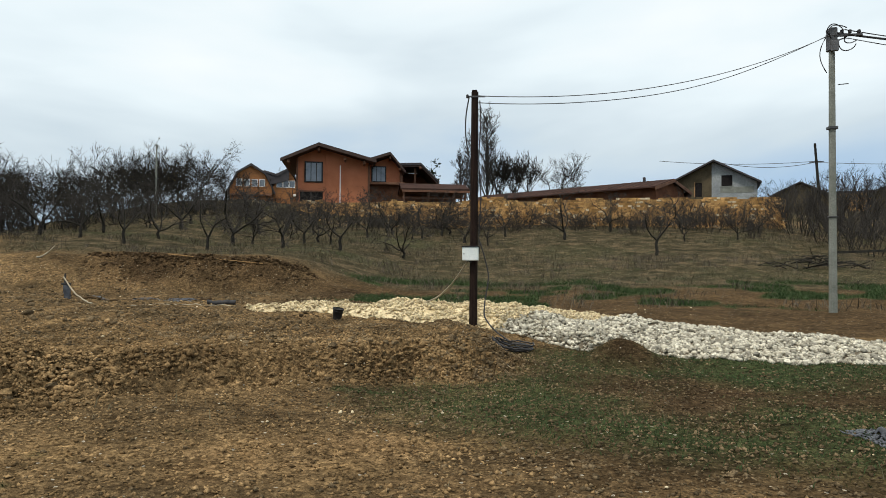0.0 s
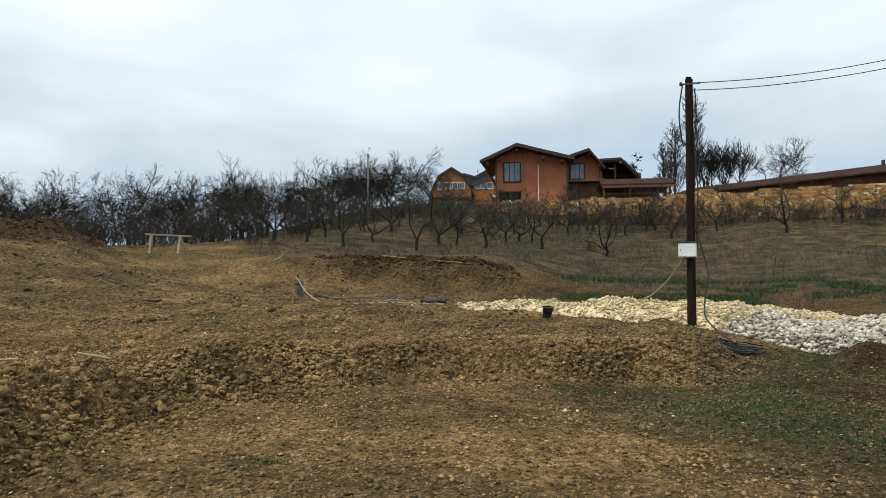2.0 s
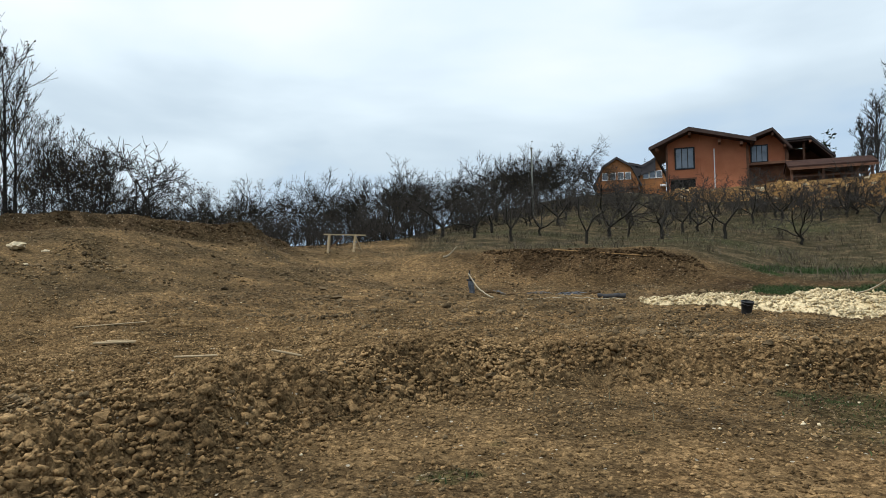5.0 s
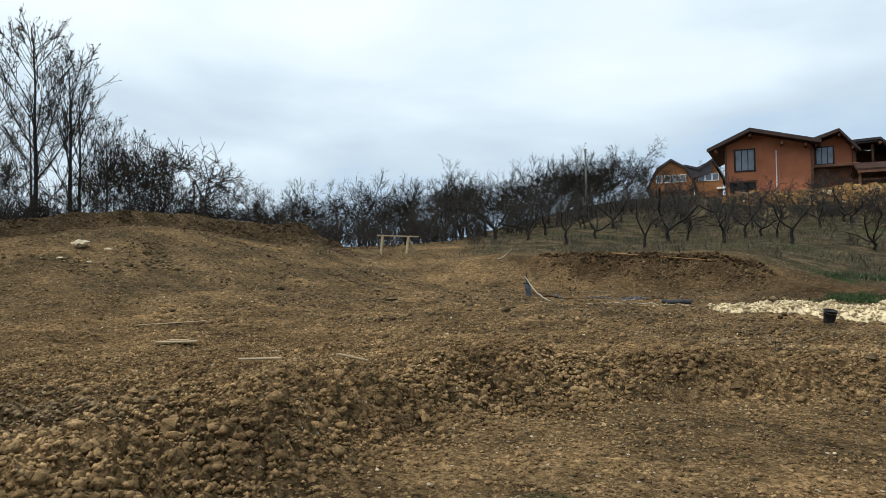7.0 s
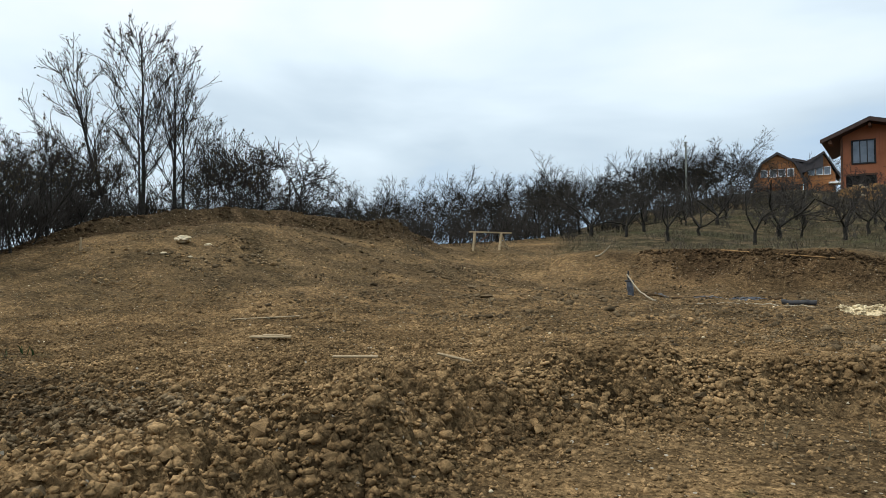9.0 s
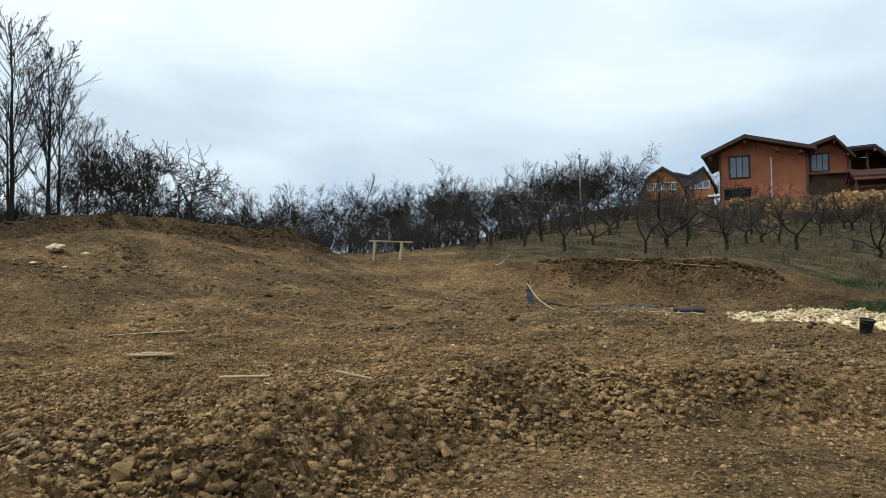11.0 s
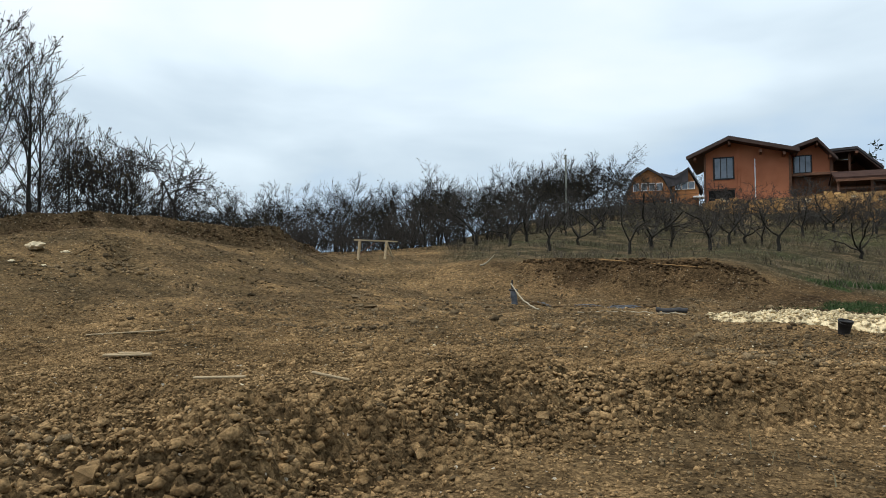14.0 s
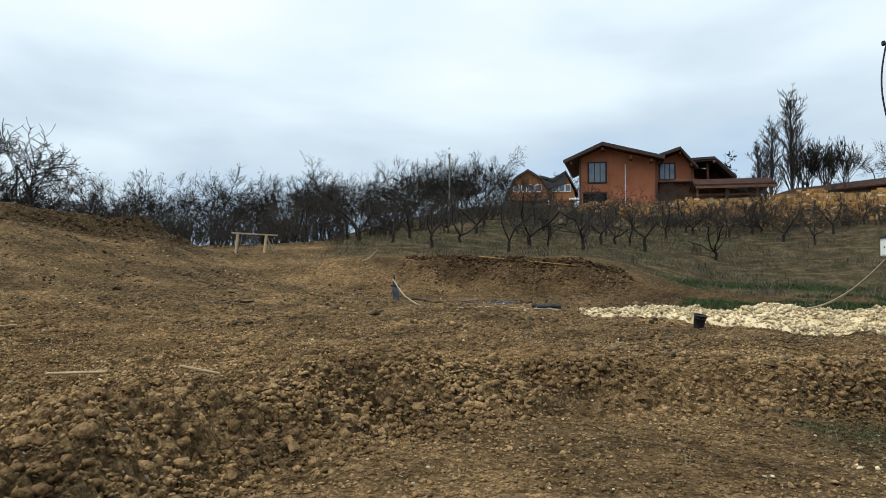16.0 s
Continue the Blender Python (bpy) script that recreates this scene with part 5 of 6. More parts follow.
part("cross_arm", beam((-0.15, 0, 7.3), (0.75, -0.05, 7.32), 0.06, 0.06, 0.008), M_DARK_METAL, post)
for k, x in enumerate((0.25, 0.45, 0.68)):
    part("insulator", box(x - 0.035, x + 0.035, -0.06, 0.02, 7.36, 7.46, 0.015), M_BLACK, post)
part("hook", beam((0.1, -0.1, 6.0), (0.36, -0.12, 6.02), 0.02, 0.02), M_DARK_METAL, post)
loops = []
for r, cxx, czz, turn in ((0.2, 0.02, 7.42, 0.0), (0.26, 0.1, 7.36, 0.6), (0.16, 0.4, 7.2, 0.3), (0.22, 0.3, 7.05, 0.9)):
    a = np.linspace(0, 5.4, 22)
    loops.append((np.stack([cxx + r * np.cos(a + turn), -0.14 + 0.05 * np.sin(2 * a), czz + r * 0.75 * np.sin(a + turn)], -1), 0.014))
tubes("cable_loops", loops, M_BLACK, post, "slack black cable loops", 5)
a = np.linspace(0, 1, 14)
tubes("drop_cable", [(np.stack([-0.16 - 0.2 * np.sin(a * 3.0), 0 * a - 0.12, 7.3 - 1.0 * a], -1), 0.012)], M_BLACK, post, "", 5)
next_post = copy_thing(post, pose(31.5, 23.0, land_at(31.5, 23.0) - tz))

for drop, z0, y_off, kink in ((0.5, 4.52, 0.0, 0.0), (0.58, 4.40, 0.06, 0.06)):
    p = sag((PX + 0.02, PY - 0.05 + y_off, z0), (TX - 0.12, TY - 0.1, 7.28), drop, 30)
    p[:, 2] += kink * np.sin(np.linspace(0, 9, 30)) * np.linspace(0.2, 1, 30) * 0.5
    tagged(tubes("overhead_cable", [(p, 0.009)], M_CABLE, sides=5), "grey overhead cable slung between the two poles", "cable", "overhead cables")
for k, (dz, r) in enumerate(((7.36, 0.03), (7.45, 0.014), (7.2, 0.012))):
    tagged(tubes("overhead_cable", [(sag((TX + 0.1 + 0.2 * k, TY - 0.05, dz), (31.5, 23.0, 7.4 - 0.1 * k), 0.5 + 0.12 * k, 30), r)], M_BLACK, sides=5), "black overhead supply cable leaving the concrete post", "cable", "overhead cables")

# cables on the timber pole
a = np.linspace(0, 1, 16)
tagged(tubes("service_cable", [(np.stack([PX - 0.1 - 0.07 * np.sin(a * 3.1), 0 * a + PY - 0.1, 4.5 - 1.15 * a], -1), 0.013)], M_BLACK, sides=5), "black cable looped beside the top of the timber pole", "cable", "pole cables")
tagged(tubes("service_cable", [(np.stack([PX + 0.1 + 0.02 * np.sin(a * 12) + 0.02 * a, 0 * a + PY - 0.07, 4.42 - 2.9 * a], -1), 0.011)], M_BLACK, sides=5), "thin black cable running down the timber pole", "cable", "pole cables")
down = np.array([(PX + 0.1, PY - 0.1, 1.75), (PX + 0.2, PY - 0.15, 1.45), (PX + 0.3, PY - 0.2, 1.05), (PX + 0.22, PY - 0.3, 0.6), (PX + 0.2, PY - 0.5, 0.3), (PX + 0.4, PY - 0.9, 0.08), (PX + 0.85, PY - 1.5, land_at(PX + 0.85, PY - 1.5) + 0.02)])
tt = np.linspace(0, 6, 40)
smooth_down = np.stack([np.interp(tt, range(7), down[:, c]) for c in range(3)], -1)
for _ in range(4):
    smooth_down[1:-1] = (smooth_down[:-2] + smooth_down[1:-1] * 2 + smooth_down[2:]) / 4
tagged(tubes("service_cable", [(smooth_down, 0.014)], M_BLACK, sides=6), "black cable hanging from the meter box to the ground", "cable", "pole cables")
h0, h1 = np.array((PX - 0.12, PY - 0.1, 1.33)), np.array((-0.48, 17.0, float(road_top(np.array([-0.48]), np.array([17.0]))[0]) + 0.02))
tagged(tubes("pale_hose", [(sag(h0, h1, 0.16, 20), 0.017)], M_ROPE, sides=6), "pale sheathed cable running from meter box into the gravel", "cable")
coil = thing("cable_coil", (1.25, 13.15, land_at(1.25, 13.15)), "tangled coil of black pipe lying by the pole", "cable coil")
rc = random.Random(3)
for k in range(6):
    a = np.linspace(0, rc.uniform(4.5, 6.3), 26) + rc.uniform(0, 6)
    r = rc.uniform(0.14, 0.26)
    x, y = rc.uniform(-0.25, 0.25) + r * 1.5 * np.cos(a), rc.uniform(-0.15, 0.15) + r * 0.8 * np.sin(a)
    tubes("pipe_turn", [(np.stack([x, y, land(x + 1.25, y + 13.15) - coil.location.z + 0.02 + 0.015 * k + 0.012 * np.sin(3 * a)], -1), 0.013)], M_BLACK, coil, sides=6)

# ---- things on the plot ----
bx, by = -2.25, 15.65
bz = land_at(bx, by)
bucket = thing("bucket", (bx, by, bz + 0.02), "black plastic bucket with whitish residue standing on the clay", "bucket")
prof = ((0.0, 0.0), (0.1, 0.0), (0.105, 0.02), (0.13, 0.26), (0.14, 0.262), (0.14, 0.285), (0.125, 0.285))
bm = bmesh.new()
rings = []
for r, z in prof:
    rings.append([bm.verts.new((r * math.cos(k * math.pi / 9), r * math.sin(k * math.pi / 9), z)) for k in range(18)])
for a_, b_ in zip(rings, rings[1:]):
    for k in range(18):
        q = (k + 1) % 18
        bm.faces.new((a_[k], a_[q], b_[q], b_[k]))
bmesh.ops.remove_doubles(bm, verts=bm.verts[:], dist=0.0005)
part("shell", bm, M_BLACK, bucket, smooth=True)
bm = bmesh.new()
bmesh.ops.create_cone(bm, cap_ends=True, segments=18, radius1=0.108, radius2=0.114, depth=0.03, matrix=Matrix.Translation((0, 0, 0.2)))
part("filling", bm, M_WHITE_PLASTIC, bucket, "whitish residue near the rim")
a = np.linspace(0, math.pi, 14)
tubes("handle", [(np.stack([0.135 * np.cos(a), -0.02 - 0.12 * np.sin(a), 0.27 - 0.05 * np.sin(a)], -1), 0.005)], M_DARK_METAL, bucket, sides=5)
bucket.scale = (0.84, 0.84, 0.84)
bucket.rotation_euler = (radians(9), radians(7), 0.3)

ux, uy = -10.75, 20.0
uz = land_at(ux, uy)
stub = thing("wrapped_standpipe", (ux, uy, uz), "blue film wrapped standpipe sticking out of the trench", "pipe")
tubes("wrapping", [([(0, 0, -0.2), (0.02, 0, 0.1), (-0.01, 0.01, 0.25), (-0.04, 0, 0.42)], [0.1, 0.085, 0.1, 0.06])], M_BLUE, stub, "crumpled blue film", 9)
tubes("pipe_end", [([(-0.04, 0, 0.38), (-0.06, 0, 0.56), (-0.05, 0, 0.7)], [0.035, 0.03, 0.022])], M_BLACK, stub, "black pipe end", 7)
part("collar", box(-0.14, 0.09, -0.07, 0.07, 0.38, 0.44, 0.015), M_BLACK, stub)
hose_x, hose_y = np.linspace(ux - 0.05, ux + 1.25, 18), np.linspace(uy - 0.08, uy - 0.9, 18)
k_ = np.linspace(0, 1, 18)
hose_z = uz + 0.6 + (land(hose_x, hose_y) - uz - 0.58) * (1 - (1 - k_) ** 2)
tagged(tubes("water_hose", [(np.stack([hose_x, hose_y, hose_z], -1), 0.02)], M_ROPE, sides=6), "pale hose arching from the standpipe to the clay", "hose")

for nm, mat, lab, pts_, r in (("film_strip", M_TOPSOIL, "crumpled dark film lying in the trench", ((-10.3, 19.9), (-9.2, 20.3), (-8.0, 20.4), (-6.9, 20.6)), 0.03),
                              ("water_pipe", M_ROPE, "pale pipe lying along the trench towards the gravel", ((-8.2, 18.6), (-7.0, 18.9), (-5.9, 19.1), (-4.6, 18.4)), 0.014),
                              ("drain_pipe", M_BLACK, "short black pipe length lying on the clay", ((-6.5, 19.35), (-5.8, 19.5)), 0.07)):
    q = np.linspace(0, len(pts_) - 1, 26)
    x, y = (np.interp(q, range(len(pts_)), [p[c] for p in pts_]) for c in (0, 1))
    rad = r * (1 + 0.35 * np.sin(q * 9)) if nm == "film_strip" else np.full(26, r)
    tagged(tubes(nm, [(np.stack([x, y, land(x, y) + r * 0.7], -1), rad)], mat, sides=8), lab, nm.split("_")[1])


def board(name, a, b, width, thick, label, mat=M_PLANK, lift=0.0):
    (x0, y0), (x1, y1) = a, b
    z0, z1 = land_at(x0, y0) + thick / 2 + lift, land_at(x1, y1) + thick / 2 + lift
    ob = obj(name, beam((x0, y0, z0), (x1, y1, z1), width, thick, 0.006), mat)
    return tagged(ob, label, "plank")


rail_x = np.linspace(-10.2, -6.8, 9)
rail_y = 25.0 - 0.03 * (rail_x + 10.2)
tagged(tubes("rail", [(np.stack([rail_x, rail_y, np.linspace(land_at(-10.2, 25.0), land_at(-6.8, 24.9), 9) + 0.1], -1), 0.022)], M_MORTAR, sides=6), "long thin weathered rail lying on top of the trench bank", "rail")
board("plank", (-9.5, 7.25), (-9.15, 7.68), 0.16, 0.025, "short pale broken board lying on the clay", lift=0.05)
board("plank", (-12.6, 8.7), (-12.0, 9.8), 0.06, 0.02, "thin pale lath lying flat on the clay", lift=0.03)
board("plank", (-6.45, 6.35), (-6.12, 6.65), 0.05, 0.02, "thin split lath lying among clods", lift=0.07)
board("plank", (-5.45, 6.8), (-5.2, 7.0), 0.045, 0.02, "short splintered lath lying among clods", lift=0.07)
board("plank", (-9.45, 7.42), (-9.25, 7.62), 0.1, 0.02, "split end of a pale broken board", lift=0.07)
k_ = np.linspace(0, 1, 12)
tagged(tubes("branch", [(np.stack([-14.7 + 0.5 * k_, 24.6 + 0.25 * k_, land(-14.7 + 0.5 * k_, 24.6 + 0.25 * k_) + 0.03 + 0.28 * k_ ** 2], -1), 0.035 - 0.02 * k_)], M_ROPE, sides=6), "bent pale branch lying on the bank", "branch")
board("plank", (18.0, 36.6), (21.0, 37.4), 0.14, 0.12, "dark fallen log lying on the weedy slope", M_BARK, 0.3)
bm = bmesh.new()
bmesh.ops.create_icosphere(bm, subdivisions=3, radius=0.5)
for v in bm.verts:
    d = v.co.normalized()
    v.co = Vector((d.x * 0.3, d.y * 0.22, d.z * 0.12)) * (1 + 0.4 * noise.noise(d * 2.1))
boulder = tagged(obj("boulder", bm, M_PALE_STONE), "pale flat limestone boulder on the clay slope", "stone")
boulder.location = (-22.4, 12.5, land_at(-22.4, 12.5) + 0.1)
for k, (x, y, s) in enumerate(((-21.6, 11.5, 0.35), (-21.9, 13.1, 0.4), (-20.9, 12.0, 0.3))):
    copy_thing(boulder, pose(x, y, land_at(x, y) + 0.02, 0, 0, 70 * k)).scale = (s, s, s)

# loose things on the slope and in the trench
rb = random.Random(31)
brush = thing("brush_pile", (15.6, 33.6, land_at(15.6, 33.6)), "heap of cut dark branches on the weedy slope", "branches")
for k in range(44):
    a, q, ln = rb.uniform(0, 6.3), rb.uniform(0, 1.5), rb.uniform(0.7, 2.0)
    x, y, z = q * 1.6 * math.cos(a), q * 0.7 * math.sin(a), 0.08 + rb.uniform(0, 0.45) * (1.5 - q)
    b = rb.uniform(0, 6.3)
    ex, ey = ln * math.cos(b) * 0.5, ln * math.sin(b) * 0.5
    lift = rb.uniform(-0.1, 0.3)
    tubes("stick", [([(x - ex, y - ey, max(z - lift, 0.0)), (x + rb.uniform(-0.1, 0.1), y, z + 0.06), (x + ex, y + ey, z + lift)], [0.025, 0.02, 0.01])], M_BARK, brush, sides=4)


def crumpled_sheet(name, label, at, wide, deep, high, mat, seed):
    """Crumpled film: a thin folded skin over the ground with a ragged outline."""
    n = 26
    gx_, gy_ = np.meshgrid(np.linspace(-1, 1, n), np.linspace(-1, 1, n))
    edge = 1 + 0.35 * fbm(gx_, gy_, 1.7, 3, seed)
    x, y = at[0] + gx_ * wide * edge / 2, at[1] + gy_ * deep * edge / 2
    fold = np.abs(fbm(gx_, gy_, 2.2, 3, seed + 1)) * high * np.clip(1.25 - np.hypot(gx_, gy_), 0, 1)
    v = np.stack([x, y, land(x, y) + 0.012 + fold], -1).reshape(-1, 3)
    i, j = np.meshgrid(np.arange(n - 1), np.arange(n - 1), indexing="ij")
    f = np.stack([i * n + j, i * n + j + 1, (i + 1) * n + j + 1, (i + 1) * n + j], -1).reshape(-1, 4)
    f = f[np.random.default_rng(seed).uniform(0, 1, len(f)) > 0.3]
    ob = raw(name, v, f, mat)
    skin = ob.modifiers.new("skin", "SOLIDIFY")
    skin.thickness = 0.006
    return tagged(ob, label, "film")


crumpled_sheet("plastic_sheet", "crumpled grey plastic film lying in the grass", (4.2, 7.35), 0.5, 0.6, 0.1, M_FILM, 61)
crumpled_sheet("plastic_sheet", "crumpled dark film heaped in the trench", (-8.2, 20.5), 1.9, 0.5, 0.22, M_FILM, 67)
crumpled_sheet("plastic_sheet", "small pale film scrap beside the standpipe", (-10.0, 20.2), 0.7, 0.3, 0.16, M_CABLE, 71)

# sawhorse bench of raw boards
sxx, syy = -19.9, 24.9
bench = thing("trestle_bench", (sxx, syy, land_at(sxx, syy)), "raw pine trestle bench standing on the upper edge of the plot", "bench", rz=41)
part("tabletop", beam((-0.95, 0, 0.78), (0.85, 0, 0.70), 0.26, 0.05, 0.006), M_PLANK, bench)
part("leg", beam((-0.72, -0.1, 0.75), (-0.8, -0.22, -0.15), 0.09, 0.05, 0.005), M_PLANK, bench)
part("leg", beam((-0.7, 0.1, 0.75), (-0.76, 0.3, -0.15), 0.09, 0.05, 0.005), M_PLANK, bench)
part("leg", beam((0.4, -0.1, 0.7), (0.3, -0.26, -0.15), 0.1, 0.06, 0.005), M_PLANK, bench)
part("leg", beam((0.4, 0.1, 0.7), (0.72, 0.25, -0.15), 0.09, 0.05, 0.005), M_PLANK, bench)
part("brace", beam((-0.7, 0.1, 0.2), (-0.1, 0.12, 0.66), 0.08, 0.04, 0.004), M_BEAM, bench, "dark diagonal brace")
part("brace", beam((0.34, 0.0, 0.22), (0.72, 0.1, 0.05), 0.07, 0.04, 0.004), M_PLANK, bench)
for x, y, h in ((-20.9, 6.3, 0.4), (-23.6, 9.8, 0.4)):
    stake = tagged(obj("marker_stake", beam((0, 0, -0.2), (0.02, 0.03, h), 0.05, 0.05, 0.005), M_PLANK), "short raw wooden marker stake in the clay", "stake", "marker stakes")
    stake.location = (x, y, land_at(x, y))

# ---- stone wall on the slope ----
WL, WR = Vector((-15.0, 57.5, 0)), Vector((23.2, 54.4, 0))
length = (WR - WL).length
turn = math.degrees(math.atan2(WR.y - WL.y, WR.x - WL.x))
wall = thing("boundary_wall", (WL.x, WL.y, 0), "rough yellow shellstone retaining wall with uneven top", "wall", rz=turn)
part("core", box(0, length, 0.03, 0.38, 3.0, 6.22, 0.0), M_MORTAR, wall)
rw = random.Random(21)
nb = {"block": bmesh.new(), "pale_block": bmesh.new()}
z, row = 3.25, 0
while z < 6.75:
    x = -0.2 * (row % 2)
    while x < length - 0.1:
        w_ = rw.uniform(0.22, 0.4)
        limit = 6.28 + 0.22 * math.sin(x * 0.9) * (x < 20) + 0.26 * (x > 15.5) - 0.12 * ((x * 0.31) % 1 > 0.72)
        if z + 0.14 < limit + rw.uniform(-0.05, 0.05):
            dep = rw.uniform(-0.02, 0.045)
            key = "pale_block" if rw.random() < 0.06 else "block"
            add_box(nb[key], max(x, 0), min(x + w_ - 0.025, length), -dep, 0.34, z, z + rw.uniform(0.115, 0.132))
        x += w_
    z += 0.14
    row += 1
tagged(part("block_courses", nb["block"], M_STONE, wall, "rough-sawn yellow shellstone blocks"), kind="stuff")
tagged(part("pale_blocks", nb["pale_block"], M_PALE_STONE, wall, "paler blocks with lime bloom"), kind="stuff")
for x in (22.0, 25.3, 28.6, 31.9, 35.2):
    part("pilaster", box(x, x + 0.28, -0.1, -0.046, 3.3, 6.3, 0.01), M_MORTAR, wall)
rub = np.stack([np.random.default_rng(5).uniform(-14, 22, 70), np.zeros(70)], -1)
rub[:, 1] = 57.4 - (rub[:, 0] + 15) * 0.081 - np.random.default_rng(6).uniform(0.2, 1.6, 70)
rsz = np.random.default_rng(7).uniform(0.1, 0.3, 70)
lv, lf = lumps(np.random.default_rng(8), np.stack([rub[:, 0], rub[:, 1], land(rub[:, 0], rub[:, 1]) + 0.1], -1), rsz, 0.7)
tagged(raw("rubble", lv, lf, M_STONE), "broken yellow stone rubble at the foot of the wall", "rubble", kind="stuff")

# ---- houses ----


def window(parent, x0, x1, z0, z1, y, frame_mat, columns=3, bars=(), f=0.09, sill=True):
    """A framed window set in front of a wall face at y (outside is towards -y)."""
    w = part("window", box(x0, x1, y - 0.012, y + 0.1, z0, z1, 0.0), M_DARK_ROOM, parent)
    for a_, b_, c_, d_ in ((x0 - f, x1 + f, z1, z1 + f), (x0 - f, x1 + f, z0 - f, z0), (x0 - f, x0, z0, z1), (x1, x1 + f, z0, z1)):
        part("frame", box(a_, b_, y - 0.09, y + 0.02, c_, d_, 0.01), frame_mat, w)
    step_ = (x1 - x0) / columns
    for k in range(columns):
        part("pane", box(x0 + k * step_ + f * 0.35, x0 + (k + 1) * step_ - f * 0.35, y - 0.045, y - 0.03, z0 + 0.02, z1 - 0.02), M_GLASS, w)
        if k:
            part("mullion", box(x0 + k * step_ - f * 0.35, x0 + k * step_ + f * 0.35, y - 0.08, y - 0.0145, z0, z1, 0.006), frame_mat, w)
    for z in bars:
        part("transom", box(x0, x1, y - 0.075, y - 0.02, z - 0.03, z + 0.03, 0.005), frame_mat, w)
    return w


def slab(outline, y0, y1, t):
    """A roof as a folded plate of thickness t along an (x, z) line."""
    return prism(list(outline) + [(x, z - t) for x, z in reversed(outline)], y0, y1)


house = thing("villa", (-12.8, 65.8, -0.28), "orange stucco villa with broad low brown roofs and timber beams", "house", rz=10.7)
part("wall", prism([(-3.8, 5.0), (2.75, 5.0), (2.75, 11.1), (-1.85, 12.3), (-3.8, 11.5)], 0.0, 9.0), M_STUCCO, house)
part("corner_post", box(-1.27, -1.05, -0.06, -0.002, 6.2, 11.9, 0.02), M_STUCCO, house)
part("corner_post", box(2.66, 2.86, -0.05, -0.002, 6.2, 10.9, 0.02), M_BEAM, house)
part("corner_post", box(-3.95, -3.78, -0.08, 0.1, 6.2, 11.3, 0.02), M_BEAM, house)
part("plaster_joint", box(0.05, 0.14, -0.03, -0.002, 7.0, 10.75, 0.01), M_WHITE_FRAME, house, "pale unpainted plaster strip")
part("roof", slab([(-5.25, 11.12), (-1.85, 12.62), (3.4, 11.2)], -1.5, 9.6, 0.16), M_ROOF_DARK, house)
part("soffit", slab([(-5.15, 10.97), (-1.85, 12.44), (3.3, 11.03)], -1.4, 9.5, 0.14), M_FASCIA, house)
part("fascia", slab([(-5.27, 11.06), (-1.85, 12.55), (3.42, 11.14)], -1.56, -1.504, 0.26), M_FASCIA, house)
for x, z in ((-4.6, 10.95), (-1.85, 12.1), (2.3, 10.95), (0.55, 11.25)):
    part("purlin_end", box(x - 0.11, x + 0.11, -1.3, 0.3, z - 0.2, z + 0.08, 0.02), M_BEAM, house)
window(house, -3.1, -1.6, 9.2, 10.95, 0.0, M_DARK_FRAME, 3, f=0.1)
# solid box, the darkness of the opening is its colour
lower = part("opening", box(-3.6, -1.5, -0.02, 0.3, 6.2, 8.2, 0.0), M_DARK_ROOM, house, "dark unfinished opening")
part("lintel", box(-3.75, -1.4, -0.07, -0.022, 8.2, 8.34, 0.01), M_BEAM, lower)
part("mullion", box(-2.65, -2.5, -0.06, -0.022, 6.3, 8.2, 0.01), M_DARK_FRAME, lower)
# middle wing
part("wall", prism([(2.76, 9.3), (5.9, 9.3), (5.9, 10.6), (4.7, 11.75), (2.76, 10.95)], 0.9, 8.0), M_STUCCO, house)
part("wall", box(2.76, 5.9, 0.85, 8.0, 5.0, 9.05), M_BROWN_WALL, house, "dark timber lower wall")
part("balcony_ledge", box(2.55, 6.2, 0.1, 1.2, 9.06, 9.29, 0.03), M_BEAM, house)
part("roof", slab([(2.3, 11.3), (4.75, 12.1), (6.15, 10.4)], -0.5, 8.6, 0.15), M_ROOF_DARK, house)
part("soffit", slab([(2.5, 11.18), (4.75, 11.93), (6.05, 10.3)], -0.4, 8.5, 0.12), M_FASCIA, house)
part("fascia", slab([(2.3, 11.24), (4.75, 12.04), (6.2, 10.32)], -0.56, -0.504, 0.22), M_FASCIA, house)
for x, z in ((4.75, 11.6), (5.7, 10.55), (3.1, 10.95)):
    part("purlin_end", box(x - 0.09, x + 0.09, -0.35, 1.0, z - 0.16, z + 0.08, 0.02), M_BEAM, house)
window(house, 3.1, 4.35, 9.42, 10.8, 0.9, M_DARK_FRAME, 3, f=0.08)
part("corner_post", box(5.72, 5.95, 0.75, 0.88, 9.3, 10.5, 0.02), M_BEAM, house)
# loggia wing with open sides
part("back_wall", box(5.92, 9.2, 6.4, 6.8, 5.0, 11.0), M_BROWN_WALL, house)
part("floor_slab", box(5.92, 9.3, 3.0, 6.39, 8.9, 9.15, 0.02), M_BEAM, house)
part("wall", box(5.92, 9.2, 3.1, 3.3, 5.0, 8.89), M_BROWN_WALL, house)
part("post", box(7.3, 7.5, 3.1, 3.3, 9.16, 11.1, 0.02), M_BEAM, house)
part("post", box(5.98, 6.2, 3.1, 3.3, 9.16, 10.9, 0.02), M_BEAM, house)
part("roof", slab([(5.4, 11.45), (7.9, 11.55), (9.75, 9.75)], 2.3, 7.6, 0.2), M_ROOF_DARK, house)
part("soffit", slab([(5.5, 11.22), (7.9, 11.32), (9.6, 9.6)], 2.4, 7.5, 0.14), M_FASCIA, house)
part("purlin_end", box(7.75, 7.95, 2.2, 3.2, 10.95, 11.15, 0.02), M_BEAM, house)
